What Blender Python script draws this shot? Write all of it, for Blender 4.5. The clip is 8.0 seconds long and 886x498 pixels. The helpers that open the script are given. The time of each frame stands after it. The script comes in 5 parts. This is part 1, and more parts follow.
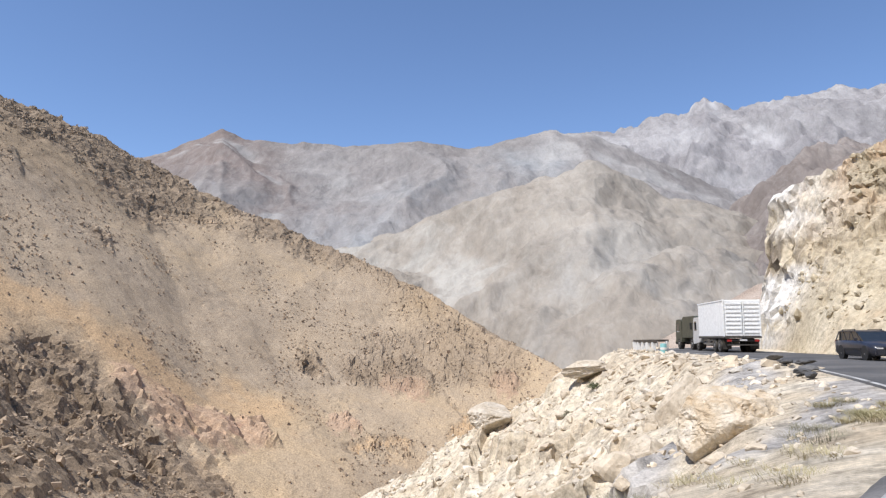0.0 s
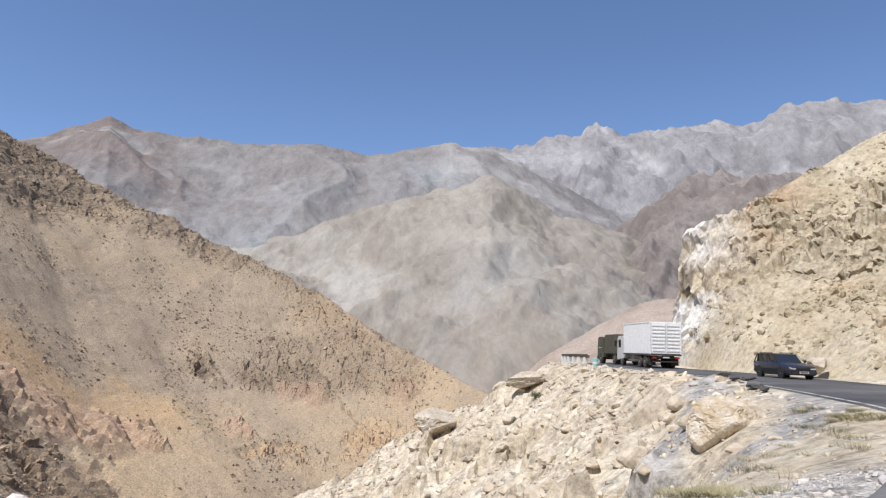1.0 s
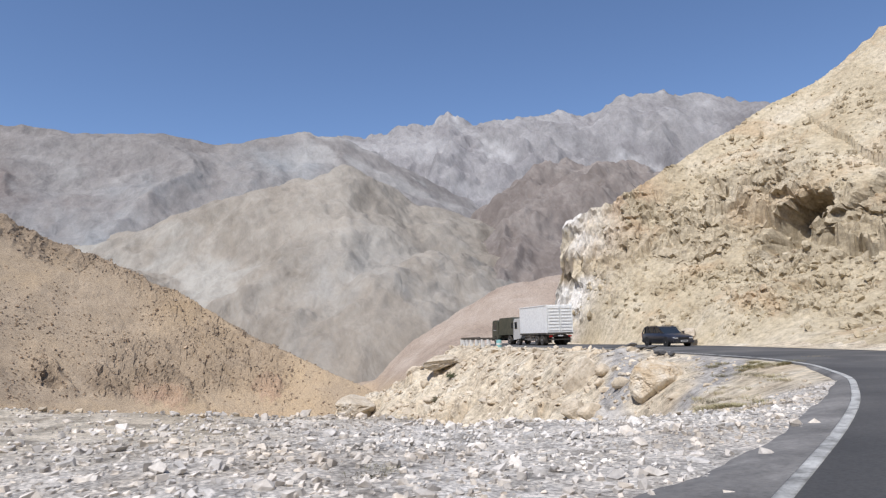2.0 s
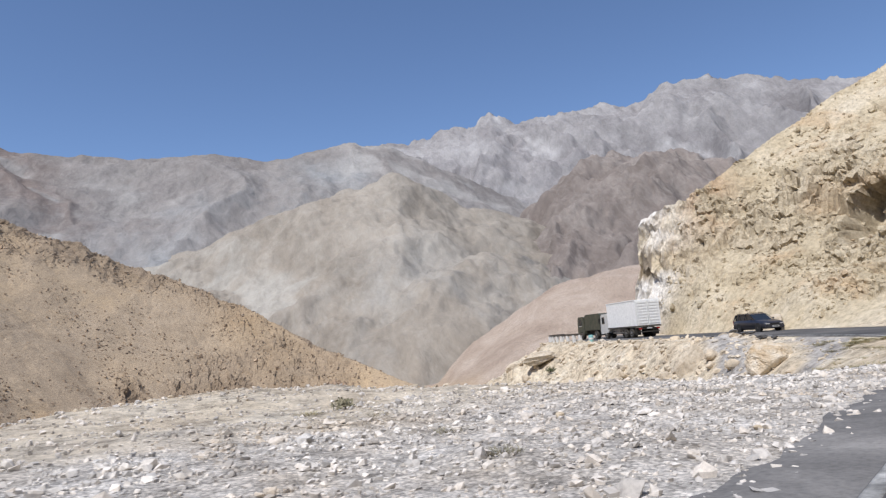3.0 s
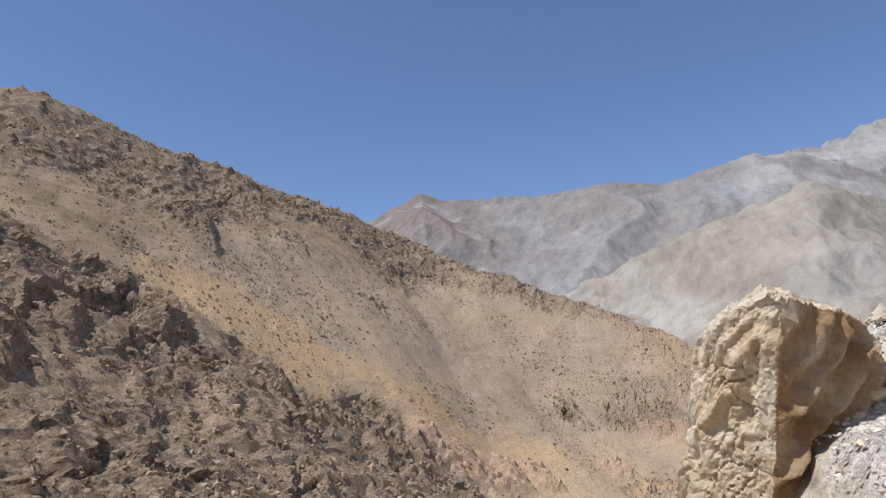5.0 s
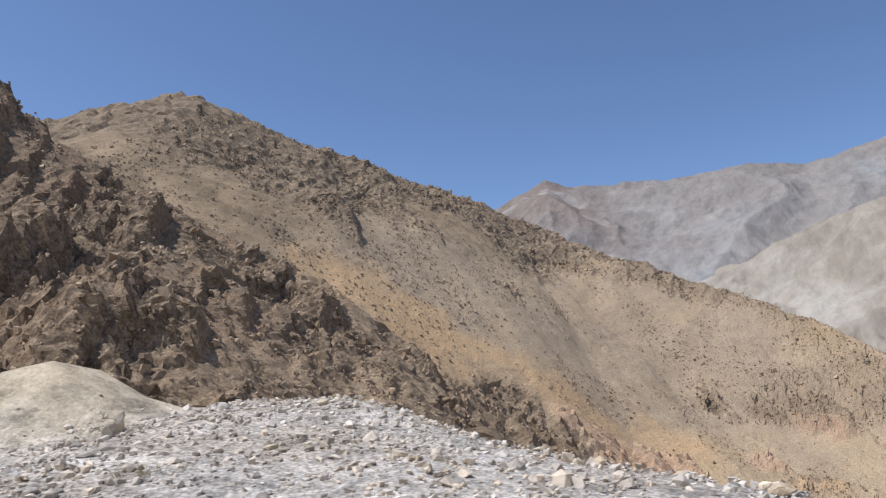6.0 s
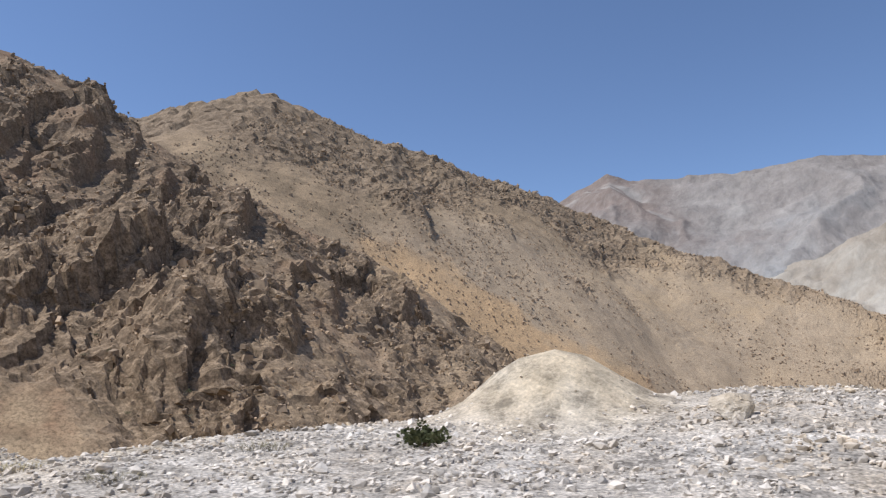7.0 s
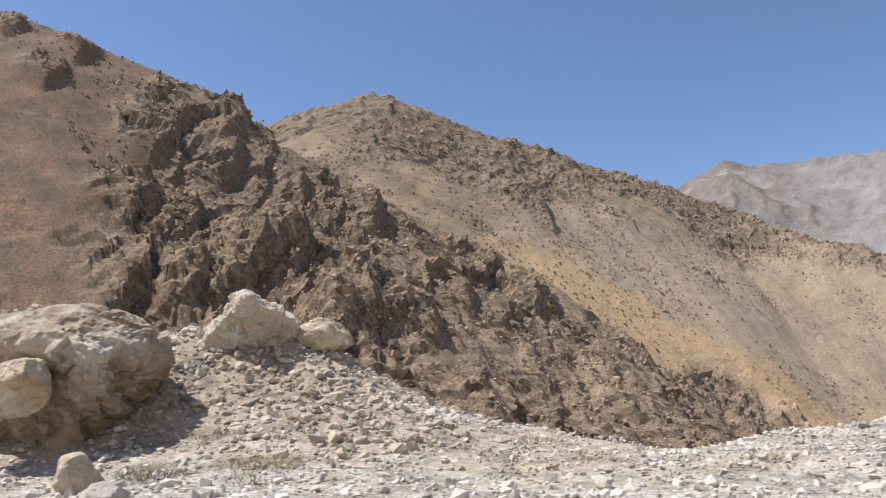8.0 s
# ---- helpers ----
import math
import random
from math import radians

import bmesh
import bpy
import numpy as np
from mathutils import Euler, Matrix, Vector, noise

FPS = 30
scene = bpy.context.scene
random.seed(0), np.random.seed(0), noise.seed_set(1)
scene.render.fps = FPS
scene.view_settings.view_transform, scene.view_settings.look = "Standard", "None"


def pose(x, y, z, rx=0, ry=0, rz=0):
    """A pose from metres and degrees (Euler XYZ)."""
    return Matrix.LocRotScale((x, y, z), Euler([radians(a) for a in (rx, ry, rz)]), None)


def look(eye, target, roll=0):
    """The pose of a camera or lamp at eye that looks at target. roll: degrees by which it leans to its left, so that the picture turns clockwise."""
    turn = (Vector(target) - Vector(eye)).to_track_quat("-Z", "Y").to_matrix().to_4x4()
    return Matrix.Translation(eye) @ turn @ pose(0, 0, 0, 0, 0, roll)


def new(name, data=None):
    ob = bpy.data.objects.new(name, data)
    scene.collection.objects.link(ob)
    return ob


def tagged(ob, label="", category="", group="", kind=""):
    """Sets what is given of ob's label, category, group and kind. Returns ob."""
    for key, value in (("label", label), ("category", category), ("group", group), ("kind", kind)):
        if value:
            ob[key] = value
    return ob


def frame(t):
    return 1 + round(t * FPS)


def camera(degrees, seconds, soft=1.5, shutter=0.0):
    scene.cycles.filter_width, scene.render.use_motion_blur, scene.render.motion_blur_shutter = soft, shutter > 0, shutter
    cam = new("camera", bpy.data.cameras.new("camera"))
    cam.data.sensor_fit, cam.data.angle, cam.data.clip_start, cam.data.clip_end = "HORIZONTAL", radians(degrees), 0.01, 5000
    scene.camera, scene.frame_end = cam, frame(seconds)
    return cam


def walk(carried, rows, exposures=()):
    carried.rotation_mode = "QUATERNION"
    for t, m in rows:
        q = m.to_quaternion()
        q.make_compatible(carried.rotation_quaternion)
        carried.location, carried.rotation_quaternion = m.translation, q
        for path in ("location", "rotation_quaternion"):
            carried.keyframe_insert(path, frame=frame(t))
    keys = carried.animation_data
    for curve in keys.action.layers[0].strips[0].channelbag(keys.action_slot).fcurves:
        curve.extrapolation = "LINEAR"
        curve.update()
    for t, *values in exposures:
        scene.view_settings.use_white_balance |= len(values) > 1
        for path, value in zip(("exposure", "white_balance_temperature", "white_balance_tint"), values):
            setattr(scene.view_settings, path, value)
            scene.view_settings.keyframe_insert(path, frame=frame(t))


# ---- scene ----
cam = camera(63.1, 8.0, soft=1.25, shutter=0.055)
PATH = [
    (0, pose(-0.01, 0.09, 1.19, 97.03, 0.21, -0.16)),
    (0.5, pose(-2.75, -1.93, 1.26, 97.45, 0.75, -2.04)),
    (1, pose(-5.55, -3.94, 1.30, 97.74, -1.61, -8.90)),
    (1.5, pose(-8.69, -5.91, 1.25, 97.10, -1.43, -16.24)),
    (1.7, pose(-9.93, -6.69, 1.23, 96.99, 0.43, -19.04)),
    (2.8, pose(-16.64, -11.24, 1.28, 96.69, 3.76, -18.94)),
    (3, pose(-17.89, -12.20, 1.29, 97.26, 4.52, -15.74)),
    (3.5, pose(-20.97, -14.60, 1.29, 98.67, 5.89, -6.92)),
    (4, pose(-24.05, -16.60, 1.22, 99.37, 2.46, -1.84)),
    (4.5, pose(-27.04, -18.58, 1.19, 100.38, 2.88, 5.60)),
    (5, pose(-29.77, -20.65, 1.17, 101.27, 3.02, 15.17)),
    (5.2, pose(-30.89, -21.47, 1.17, 101.21, 1.21, 16.48)),
    (6.3, pose(-37.23, -25.96, 1.21, 100.60, 2.40, 27.73)),
    (6.5, pose(-38.46, -26.85, 1.22, 100.49, 1.88, 28.81)),
    (7, pose(-41.62, -29.19, 1.26, 100.40, 0.92, 29.27)),
    (7.5, pose(-44.97, -31.45, 1.31, 100.40, -0.11, 32.21)),
    (8, pose(-48.21, -33.66, 1.32, 100.16, 0.90, 37.78)),
]
# the film's own exposure: stops and white balance along the way
walk(cam, PATH, [(0, 0.73, 6050, 13), (0.6, 0.66, 6050, 13), (1.4, 0.46, 6050, 13), (3, 0.42, 6060, 13), (4.2, 0.42, 6070, 13), (5, 0.43, 6070, 13), (7, 0.49, 6160, 13), (8, 0.68, 6330, 13)])

# ---- light: high sun from the west, clear desert sky ----
SUN_AZ, SUN_EL = -126.0, 60.0   # degrees from +y towards +x, and above the horizon
to_sun = Vector((math.sin(radians(SUN_AZ)) * math.cos(radians(SUN_EL)), math.cos(radians(SUN_AZ)) * math.cos(radians(SUN_EL)), math.sin(radians(SUN_EL))))
sun_data = bpy.data.lights.new("sun", "SUN")
sun_data.energy, sun_data.angle, sun_data.color = 3.6, radians(0.53), (1.0, 0.95, 0.87)
sun = new("sun", sun_data)
sun.matrix_world = look(to_sun * 100, (0, 0, 0))
world = bpy.data.worlds.new("sky")
scene.world = world
world.use_nodes = True
wn, wl = world.node_tree.nodes, world.node_tree.links
sky = wn.new("ShaderNodeTexSky")
sky.sky_type, sky.sun_disc = "NISHITA", False
sky.sun_elevation, sky.sun_rotation = radians(SUN_EL), radians(SUN_AZ)
sky.altitude, sky.air_density, sky.dust_density, sky.ozone_density = 2500, 1.0, 0.6, 2.0
wn["Background"].inputs[1].default_value = 0.10
wl.new(sky.outputs[0], wn["Background"].inputs[0])


# ---- numeric noise for the landforms ----
def lattice(*keys):
    h = np.zeros(np.broadcast(*keys).shape, np.uint32)
    for k, p in zip(keys, (374761393, 668265263, 2147483647 - 1274126177, 1442695041)):
        h = h + np.asarray(k).astype(np.int64).astype(np.uint32) * np.uint32(p)
    h = (h ^ (h >> np.uint32(13))) * np.uint32(1274126177)
    h = (h ^ (h >> np.uint32(16))) * np.uint32(2246822519)
    return ((h ^ (h >> np.uint32(15))) & np.uint32(0xFFFFFF)).astype(np.float64) / 16777215.0


def vnoise(x, y, seed=0):
    """Smooth noise on a plane, -1 to 1."""
    xi, yi = np.floor(x), np.floor(y)
    u, v = x - xi, y - yi
    u, v = u * u * u * (u * (u * 6 - 15) + 10), v * v * v * (v * (v * 6 - 15) + 10)
    a, b = lattice(xi, yi, seed), lattice(xi + 1, yi, seed)
    c, d = lattice(xi, yi + 1, seed), lattice(xi + 1, yi + 1, seed)
    return 2 * ((a + (b - a) * u) * (1 - v) + (c + (d - c) * u) * v) - 1


def fbm(x, y, octaves=5, seed=0, gain=0.5):
    out, amp = 0.0, 1.0
    for k in range(octaves):
        out = out + amp * vnoise(x * 0.8 + y * 0.6, y * 0.8 - x * 0.6, seed + 17 * k)
        x, y, amp = x * 2.03 + 11.3, y * 2.03 - 7.7, amp * gain
    return out


def ridged(x, y, octaves=5, seed=0, gain=0.5):
    """Sharp crests, rounded hollows; about 0 to 1."""
    out, amp, total, weight = 0.0, 1.0, 0.0, 1.0
    for k in range(octaves):
        n = (1 - np.abs(vnoise(x * 0.8 + y * 0.6, y * 0.8 - x * 0.6, seed + 31 * k))) ** 2
        out, total = out + amp * n * weight, total + amp
        weight = np.clip(n * 1.6, 0, 1)
        x, y, amp = x * 2.07 + 5.1, y * 2.07 + 9.2, amp * gain
    return out / total


def cells(x, y, seed=0, tilt=0.5, rise=0.0):
    """Fractured rock: a height for each cell of an uneven net, each cell's top tilted its own way, or rising along x; about -1 to 1."""
    xi, yi = np.floor(x), np.floor(y)
    best, out = np.full(x.shape, 9.0), np.zeros(x.shape)
    for i in (-1, 0, 1):
        for j in (-1, 0, 1):
            cx, cy = xi + i, yi + j
            dx, dy = x - cx - lattice(cx, cy, seed), y - cy - lattice(cx, cy, seed + 1)
            d = dx * dx + dy * dy
            top = 2 * lattice(cx, cy, seed + 2) - 1 + tilt * (dx * (4 * lattice(cx, cy, seed + 3) - 2) + dy * (4 * lattice(cx, cy, seed + 4) - 2)) + rise * dx
            near = d < best
            best, out = np.where(near, d, best), np.where(near, top, out)
    return out


def smooth(a, b, v):
    t = np.clip((v - a) / (b - a), 0, 1)
    return t * t * (3 - 2 * t)


def along(line, x, y, blend=False):
    """Distance to a polyline (signed: positive to the right of its way), and its columns from the third on, at the nearest point
    or, with blend, eased between the nearer stretches."""
    best = np.full(x.shape, 1e12)
    sign = np.ones(x.shape)
    cols = [np.zeros(x.shape) for _ in line[0][2:]]
    total = np.zeros(x.shape)
    for p, q in zip(line[:-1], line[1:]):
        dx, dy = q[0] - p[0], q[1] - p[1]
        t = np.clip(((x - p[0]) * dx + (y - p[1]) * dy) / (dx * dx + dy * dy), 0, 1)
        ex, ey = x - p[0] - t * dx, y - p[1] - t * dy
        d = ex * ex + ey * ey
        near = d < best
        best = np.where(near, d, best)
        sign = np.where(near, np.where(ex * dy - ey * dx >= 0, 1.0, -1.0), sign)
        w = math.hypot(dx, dy) / (d + 4.0) ** 2
        total = total + w
        for k in range(len(cols)):
            v = p[2 + k] + t * (q[2 + k] - p[2 + k])
            cols[k] = cols[k] + w * v if blend else np.where(near, v, cols[k])
    if blend:
        cols = [c / total for c in cols]
    return np.sqrt(best) * sign, cols


def area(outline, x, y):
    """Distance to the rim of a closed patch of the plan: negative inside it."""
    ring = list(outline) + [outline[0]]
    d = np.abs(along(ring, x, y)[0])
    inside = np.zeros(x.shape, bool)
    for (ax, ay), (bx, by) in zip(ring[:-1], ring[1:]):
        slope = (bx - ax) / (by - ay if by != ay else 1e-9)
        inside ^= ((ay > y) != (by > y)) & (x < ax + slope * (y - ay))
    return np.where(inside, -d, d)


# ---- plan of the place ----
# outer edge line of the road: x, y, width of the shoulder beyond it, rise of the shoulder's rim
EDGE = [(100, 97, 2, 0), (42, 87, 2, 0), (27, 78, 1.8, 0), (20, 69, 1.8, 0), (18, 58, 3.5, 0), (17.5, 45, 3, -0.1), (15.5, 33, 2.6, -0.1), (11.5, 20.5, 2.2, -0.4),
        (9, 13.6, 2.3, -0.7), (6.4, 9.2, 2.4, -0.65), (2.4, 4.4, 2.1, -0.55), (-1.8, 0.7, 2.2, -0.35), (-4.7, -1.55, 5, 0), (-9.2, -4.8, 14.5, 0.4), (-12.5, -7.2, 15.5, 0.45), (-22.5, -14.25, 7.5, 0.2),
        (-24.5, -15.6, 4, 0), (-27, -17.3, 2.5, 0), (-32.0, -20.8, 3.5, 0), (-35.5, -23.3, 10.5, 1.0), (-39.1, -25.9, 13, 0.8), (-46.5, -31.05, 10.3, 0.3), (-49.6, -33.2, 14.5, 0.45), (-62, -41.6, 16, 0.7), (-130, -88, 8, 0)]
ROAD_WIDTH = 7.2
# crests: x, y, height, fall per metre to the sides
HILL = [(-560, 180, 165), (-440, 270, 175), (-366, 296, 187), (-283, 389, 156), (-228, 498, 134), (-150, 510, 98), (-70, 512, 62), (5, 490, 20), (70, 425, -17), (120, 390, -45)]
# bed of the ravine under that hill: x, y, height
BED = [(-230, 0, 6), (-165, 50, -10), (-122, 118, -38), (-80, 190, -62), (-38, 255, -72), (15, 310, -76), (80, 340, -80), (160, 330, -84)]
SPUR = [(-430, 20, 190, 0.8), (-332, 64, 139, 0.8), (-290, 130, 111, 0.75), (-235, 165, 75, 0.5), (-180, 192, 40, 0.5), (-160, 208, 20, 0.5), (-128, 235, -10, 0.55), (-100, 255, -38, 0.6)]
FAN = [(125, 515, -30, 0.45), (153, 508, -1, 0.45), (188, 496, 21, 0.45), (223, 480, 39, 0.45), (254, 464, 45, 0.45), (288, 443, 52, 0.45), (360, 400, 70, 0.45)]


# steep faces of single outcrops on the hillside: x, y, half width, height
OUTCROPS = [(-209, 141, 13, 9), (-193, 94, 11, 8), (-170, 177, 8, 6), (-228, 290, 14, 7), (-165, 92, 12, 7), (-245, 107, 10, 8), (-264, 122, 10, 7), (-254, 88, 8, 6), (-235, 128, 9, 6), (-192, 63, 9, 6), (-158, 77, 8, 5), (-158, 106, 9, 5), (-168, 136, 8, 4), (-224, 66, 8, 7),
            (-284, 66, 7, 4), (-300, 85, 8, 4), (-314, 64, 7, 3), (-208, 350, 9, 3), (-163, 354, 7, 2.5), (-114, 266, 6, 2.5), (-123, 209, 7, 3), (-64, 400, 8, 2.5), (-40, 411, 10, 2.5), (-12, 426, 10, 2.0)]
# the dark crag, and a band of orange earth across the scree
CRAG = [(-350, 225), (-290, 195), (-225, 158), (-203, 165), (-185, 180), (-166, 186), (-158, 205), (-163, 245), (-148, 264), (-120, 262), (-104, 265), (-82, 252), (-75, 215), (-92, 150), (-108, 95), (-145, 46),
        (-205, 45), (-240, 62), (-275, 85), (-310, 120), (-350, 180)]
ORANGE = [(-205, 232), (-182, 254), (-160, 274), (-130, 286), (-105, 300), (-80, 322)]


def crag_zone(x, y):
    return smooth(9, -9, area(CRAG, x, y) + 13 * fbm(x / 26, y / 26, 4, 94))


# runs of grey gravel down the bank below the road
CHUTES = [[(13.2, 30.0), (10.2, 25.0), (6.0, 19.6), (3.6, 16.8)], [(11.0, 19.5), (8.6, 15.6), (5.6, 12.8), (3.0, 11.6)]]

# red bluffs
BLUFFS = [(-26, 406, 8, 3.0), (-14, 404, 8, 3.5), (36, 418, 8, 2.5), (-118, 276, 6, 3.5), (-104, 280, 9, 2.5), (-90, 292, 10, 3.0), (-78, 304, 9, 2.5), (-46, 345, 8, 2.0)]


def rock_zone(x, y):
    """Where bedrock breaks through the scree: along the crests and down the spur."""
    d1, (z1,) = along(HILL, x, y, True)
    n = fbm(x / 60, y / 60, 4, 5)
    crest = smooth(62, 12, np.abs(d1) / (1 + 1.6 * smooth(-140, -260, x)) + 40 * n) * smooth(-10, 60, z1)
    a, b = x * 0.77 + y * 0.64, y * 0.77 - x * 0.64
    bare = smooth(0.2, 0.42, fbm(a / 30 + 5, b / 55, 4, 95)) * smooth(-118, -150, x) + smooth(70, 45, y - 0.25 * (x + 200) + 30 * n) * 0.45
    spur = crag_zone(x, y) * (1 - 0.6 * np.clip(bare, 0, 1))
    patch = np.zeros_like(n)
    for ox, oy, r, top in OUTCROPS:
        patch = np.maximum(patch, 1.2 * smooth(1.5, 0.6, np.hypot(x - ox + 0.7 * r, y - oy + 0.6 * r) / r + 0.5 * n))
    end = smooth(60, 20, np.hypot(x - 10, y - 440) + 30 * n)
    return np.clip(np.maximum(np.maximum(crest, spur), np.maximum(0.8 * patch, 0.6 * end)), 0, 1)


def bluff_zone(x, y):
    """Red-ochre bluffs cut low into the scree, just above the ravine's bed."""
    d, _ = along(BED, x, y)
    n = fbm(x / 45, y / 45, 4, 71)
    return smooth(-0.05, 0.25, n) * smooth(110, 80, -d + 25 * n) * smooth(30, 55, -d) * smooth(60, 20, x) * smooth(130, 200, y)


def far_side(x, y):
    dc, (zc,) = along(HILL, x, y, True)
    db, (zb,) = along(BED, x, y, True)
    dc, db = np.abs(dc), np.abs(db)
    q = db / np.maximum(db + dc, 1.0)
    h1 = zb + (zc - zb) * q
    north = along(HILL, x, y, True)[0] < 0
    south = along(BED, x, y, True)[0] > 0
    h1 = np.where(north, zc - 0.45 * dc, np.where(south, zb, h1))
    d, (z, k) = along(SPUR, x, y, True)
    d = np.abs(d)
    h2 = z - k * d
    d, (z, k) = along(FAN, x, y, True)
    h3 = z - k * np.abs(d)
    h = np.maximum(np.maximum(h1, h2), h3)
    return h


def near_side(x, y):
    d, (w, rim) = along(EDGE, x, y)
    shoulder = rim * np.clip(d / w, 0, 1) ** 1.5
    over = d - w - 0.35 * fbm(x / 2.3, y / 2.3, 3, 21) * smooth(0, 4, w)
    drop = np.where(over > 0, (0.62 + 0.5 * smooth(9, 3, np.hypot(x + 30.5, y + 14))) * over * smooth(-0.5, 2.5, over), 0)
    inner = np.clip(-d - ROAD_WIDTH - 0.9, 0, 400)
    rise = (0.75 - 0.6 * smooth(-6, 6, x + y)) * inner * smooth(0, 6, inner)
    h = np.where(d > 0, shoulder - drop, rise)
    return np.minimum(h, 140), d, w


HEAPS = [(-25.1, -5.0, 1.25, 1.95), (-24.2, -6.3, 1.2, 0.45), (-25.6, -6.6, 0.9, 0.35), (-46.5, -16.4, 1.45, 1.08), (-60.2, -25.4, 2.1, 1.3), (-64.0, -27.0, 3.0, 2.3), (-58.8, -23.6, 1.8, 1.0), (-56.6, -25.6, 1.6, 0.35), (11.9, 27.6, 1.5, 0.5), (-42.3, -17.2, 2.2, 0.3)]


def ground_height(x, y):
    near, d, w = near_side(x, y)
    far = far_side(x, y)
    for hx, hy, r, top in HEAPS:
        q = np.hypot(x - hx, y - hy) / r
        near = near + top * np.exp(-q ** (2.8 if r == 1.45 else 1.7))
    off = np.where(d > 0, smooth(0.3, 3, d), smooth(ROAD_WIDTH, ROAD_WIDTH + 2, -d))
    past = smooth(0, 6, d - w)
    far_off = smooth(120, 200, np.hypot(x + 20, y + 12))
    near = near + off * (0.05 * fbm(x / 1.1, y / 1.1, 4, 2) + 0.10 * fbm(x / 5, y / 5, 3, 3))
    near = near + past * (0.8 * fbm(x / 9, y / 9, 4, 4) + (0.35 + 0.35 * smooth(11, 18, y)) * cells(x / 3.5, y / 3.5, 8) * (0.3 + smooth(-0.2, 0.4, fbm(x / 7, y / 7, 3, 29))) + (0.3 + 0.1 * smooth(11, 18, y)) * cells(x / 1.4, y / 1.4, 28) * smooth(-0.1, 0.4, fbm(x / 5, y / 5, 3, 30)) + 0.12 * fbm(x / 1.5, y / 1.5, 3, 27) + 1.3 * fbm(x / 26, y / 26, 3, 6))
    rz = rock_zone(x, y)
    far = far + 4 * fbm(x / 90, y / 90, 3, 12) + (0.7 + 0.9 * rz) * fbm(x / 24, y / 24, 4, 13)
    wx, wy = x + 3 * fbm(x / 9, y / 9, 3, 31), y + 3 * fbm(x / 9, y / 9, 3, 32)
    crag = crag_zone(x, y)
    bold = smooth(-150, -185, x)
    a, b = x * 0.77 + y * 0.64, y * 0.77 - x * 0.64
    bend = 6 * fbm(x / 40, y / 40, 3, 37)
    ribs = 11 * (ridged((a + bend) / 34, (b + bend) / 75, 5, 38, 0.55) - 0.42) + 4.5 * (ridged((a + bend) / 9, b / 16, 4, 39, 0.6) - 0.45)
    far = far + rz * (4.5 * (1 - crag) * (ridged(x / 45, y / 45, 4, 14) - 0.4) + 0.3 * crag * ribs
                      + (1 - crag) * (1.3 * cells((a + bend) / 12, (b + bend) / 16, 15, 0.25, 1.2) + 0.9 * cells((a + bend) / 5, (b + bend) / 6, 25, 0.3, 1.0) + 0.3 * cells(a / 2.8, b / 3, 35, 0.35, 0.7))
                      + crag * (3.4 * (0.3 + 0.7 * bold) * cells((a + bend) / 19, (b + bend) / 24, 15, 0.3, 1.2) + 1.6 * (0.45 + 0.55 * bold) * cells((a + bend) / 8, (b + bend) / 9, 25, 0.3, 1.0) + (0.85 - 0.1 * bold) * cells(a / 3.4, b / 3.8, 35, 0.35, 0.7) + 0.3 * cells(a / 1.9, b / 2.1, 34, 0.4, 0.5))
                      + (0.3 + 0.35 * crag) * fbm(x / 6, y / 6, 4, 36, 0.65))
    for ox, oy, r, top in OUTCROPS:
        s, q = ((x - ox) * 0.77 + (y - oy) * 0.64 + bend * 0.4) / r + 0.95, ((y - oy) * 0.77 - (x - ox) * 0.64) / (1.5 * r)
        far = far + top * smooth(-1.6, 0.7, s) * smooth(1.05, 0.85, s) * smooth(1.2, 0.5, np.abs(q) + 0.3 * rz * bend / 6)
    fan = smooth(95, 140, x)
    far = far + fan * (4 * (ridged(x / 60, y / 60, 4, 97) - 0.45) + 0.5 * fbm(x / 9, y / 9, 4, 98))
    far = far + (1 - rz) * (0.25 * fbm(x / 5, y / 5, 3, 18) + 0.2 * cells(x / 3, y / 3, 45) * smooth(0.0, 0.5, fbm(x / 20, y / 20, 3, 46)))
    for bx, by, r, top in BLUFFS:
        s, q = ((x - bx) * 0.77 + (y - by) * 0.64 + 0.3 * bend) / r, np.abs((y - by) * 0.77 - (x - bx) * 0.64 + 0.3 * bend) / (1.2 * r)
        far = far + smooth(1.1, 0.6, q) * smooth(-1.2, 0.5, s) * smooth(1.0, 0.85, s) * (top + 0.8 * cells(x / 4, y / 4, 57, 0.5) + 0.5 * cells(x / 2, y / 2, 58, 0.5))
    far = far + bluff_zone(x, y) * (1.6 * cells(wx / 7, wy / 7, 55, 0.4) + 0.8 * cells(x / 3, y / 3, 56, 0.4) - 1.0)
    h = np.maximum(near, far)
    return np.maximum(h, -95 + 6 * fbm(x / 40, y / 40, 3, 19))


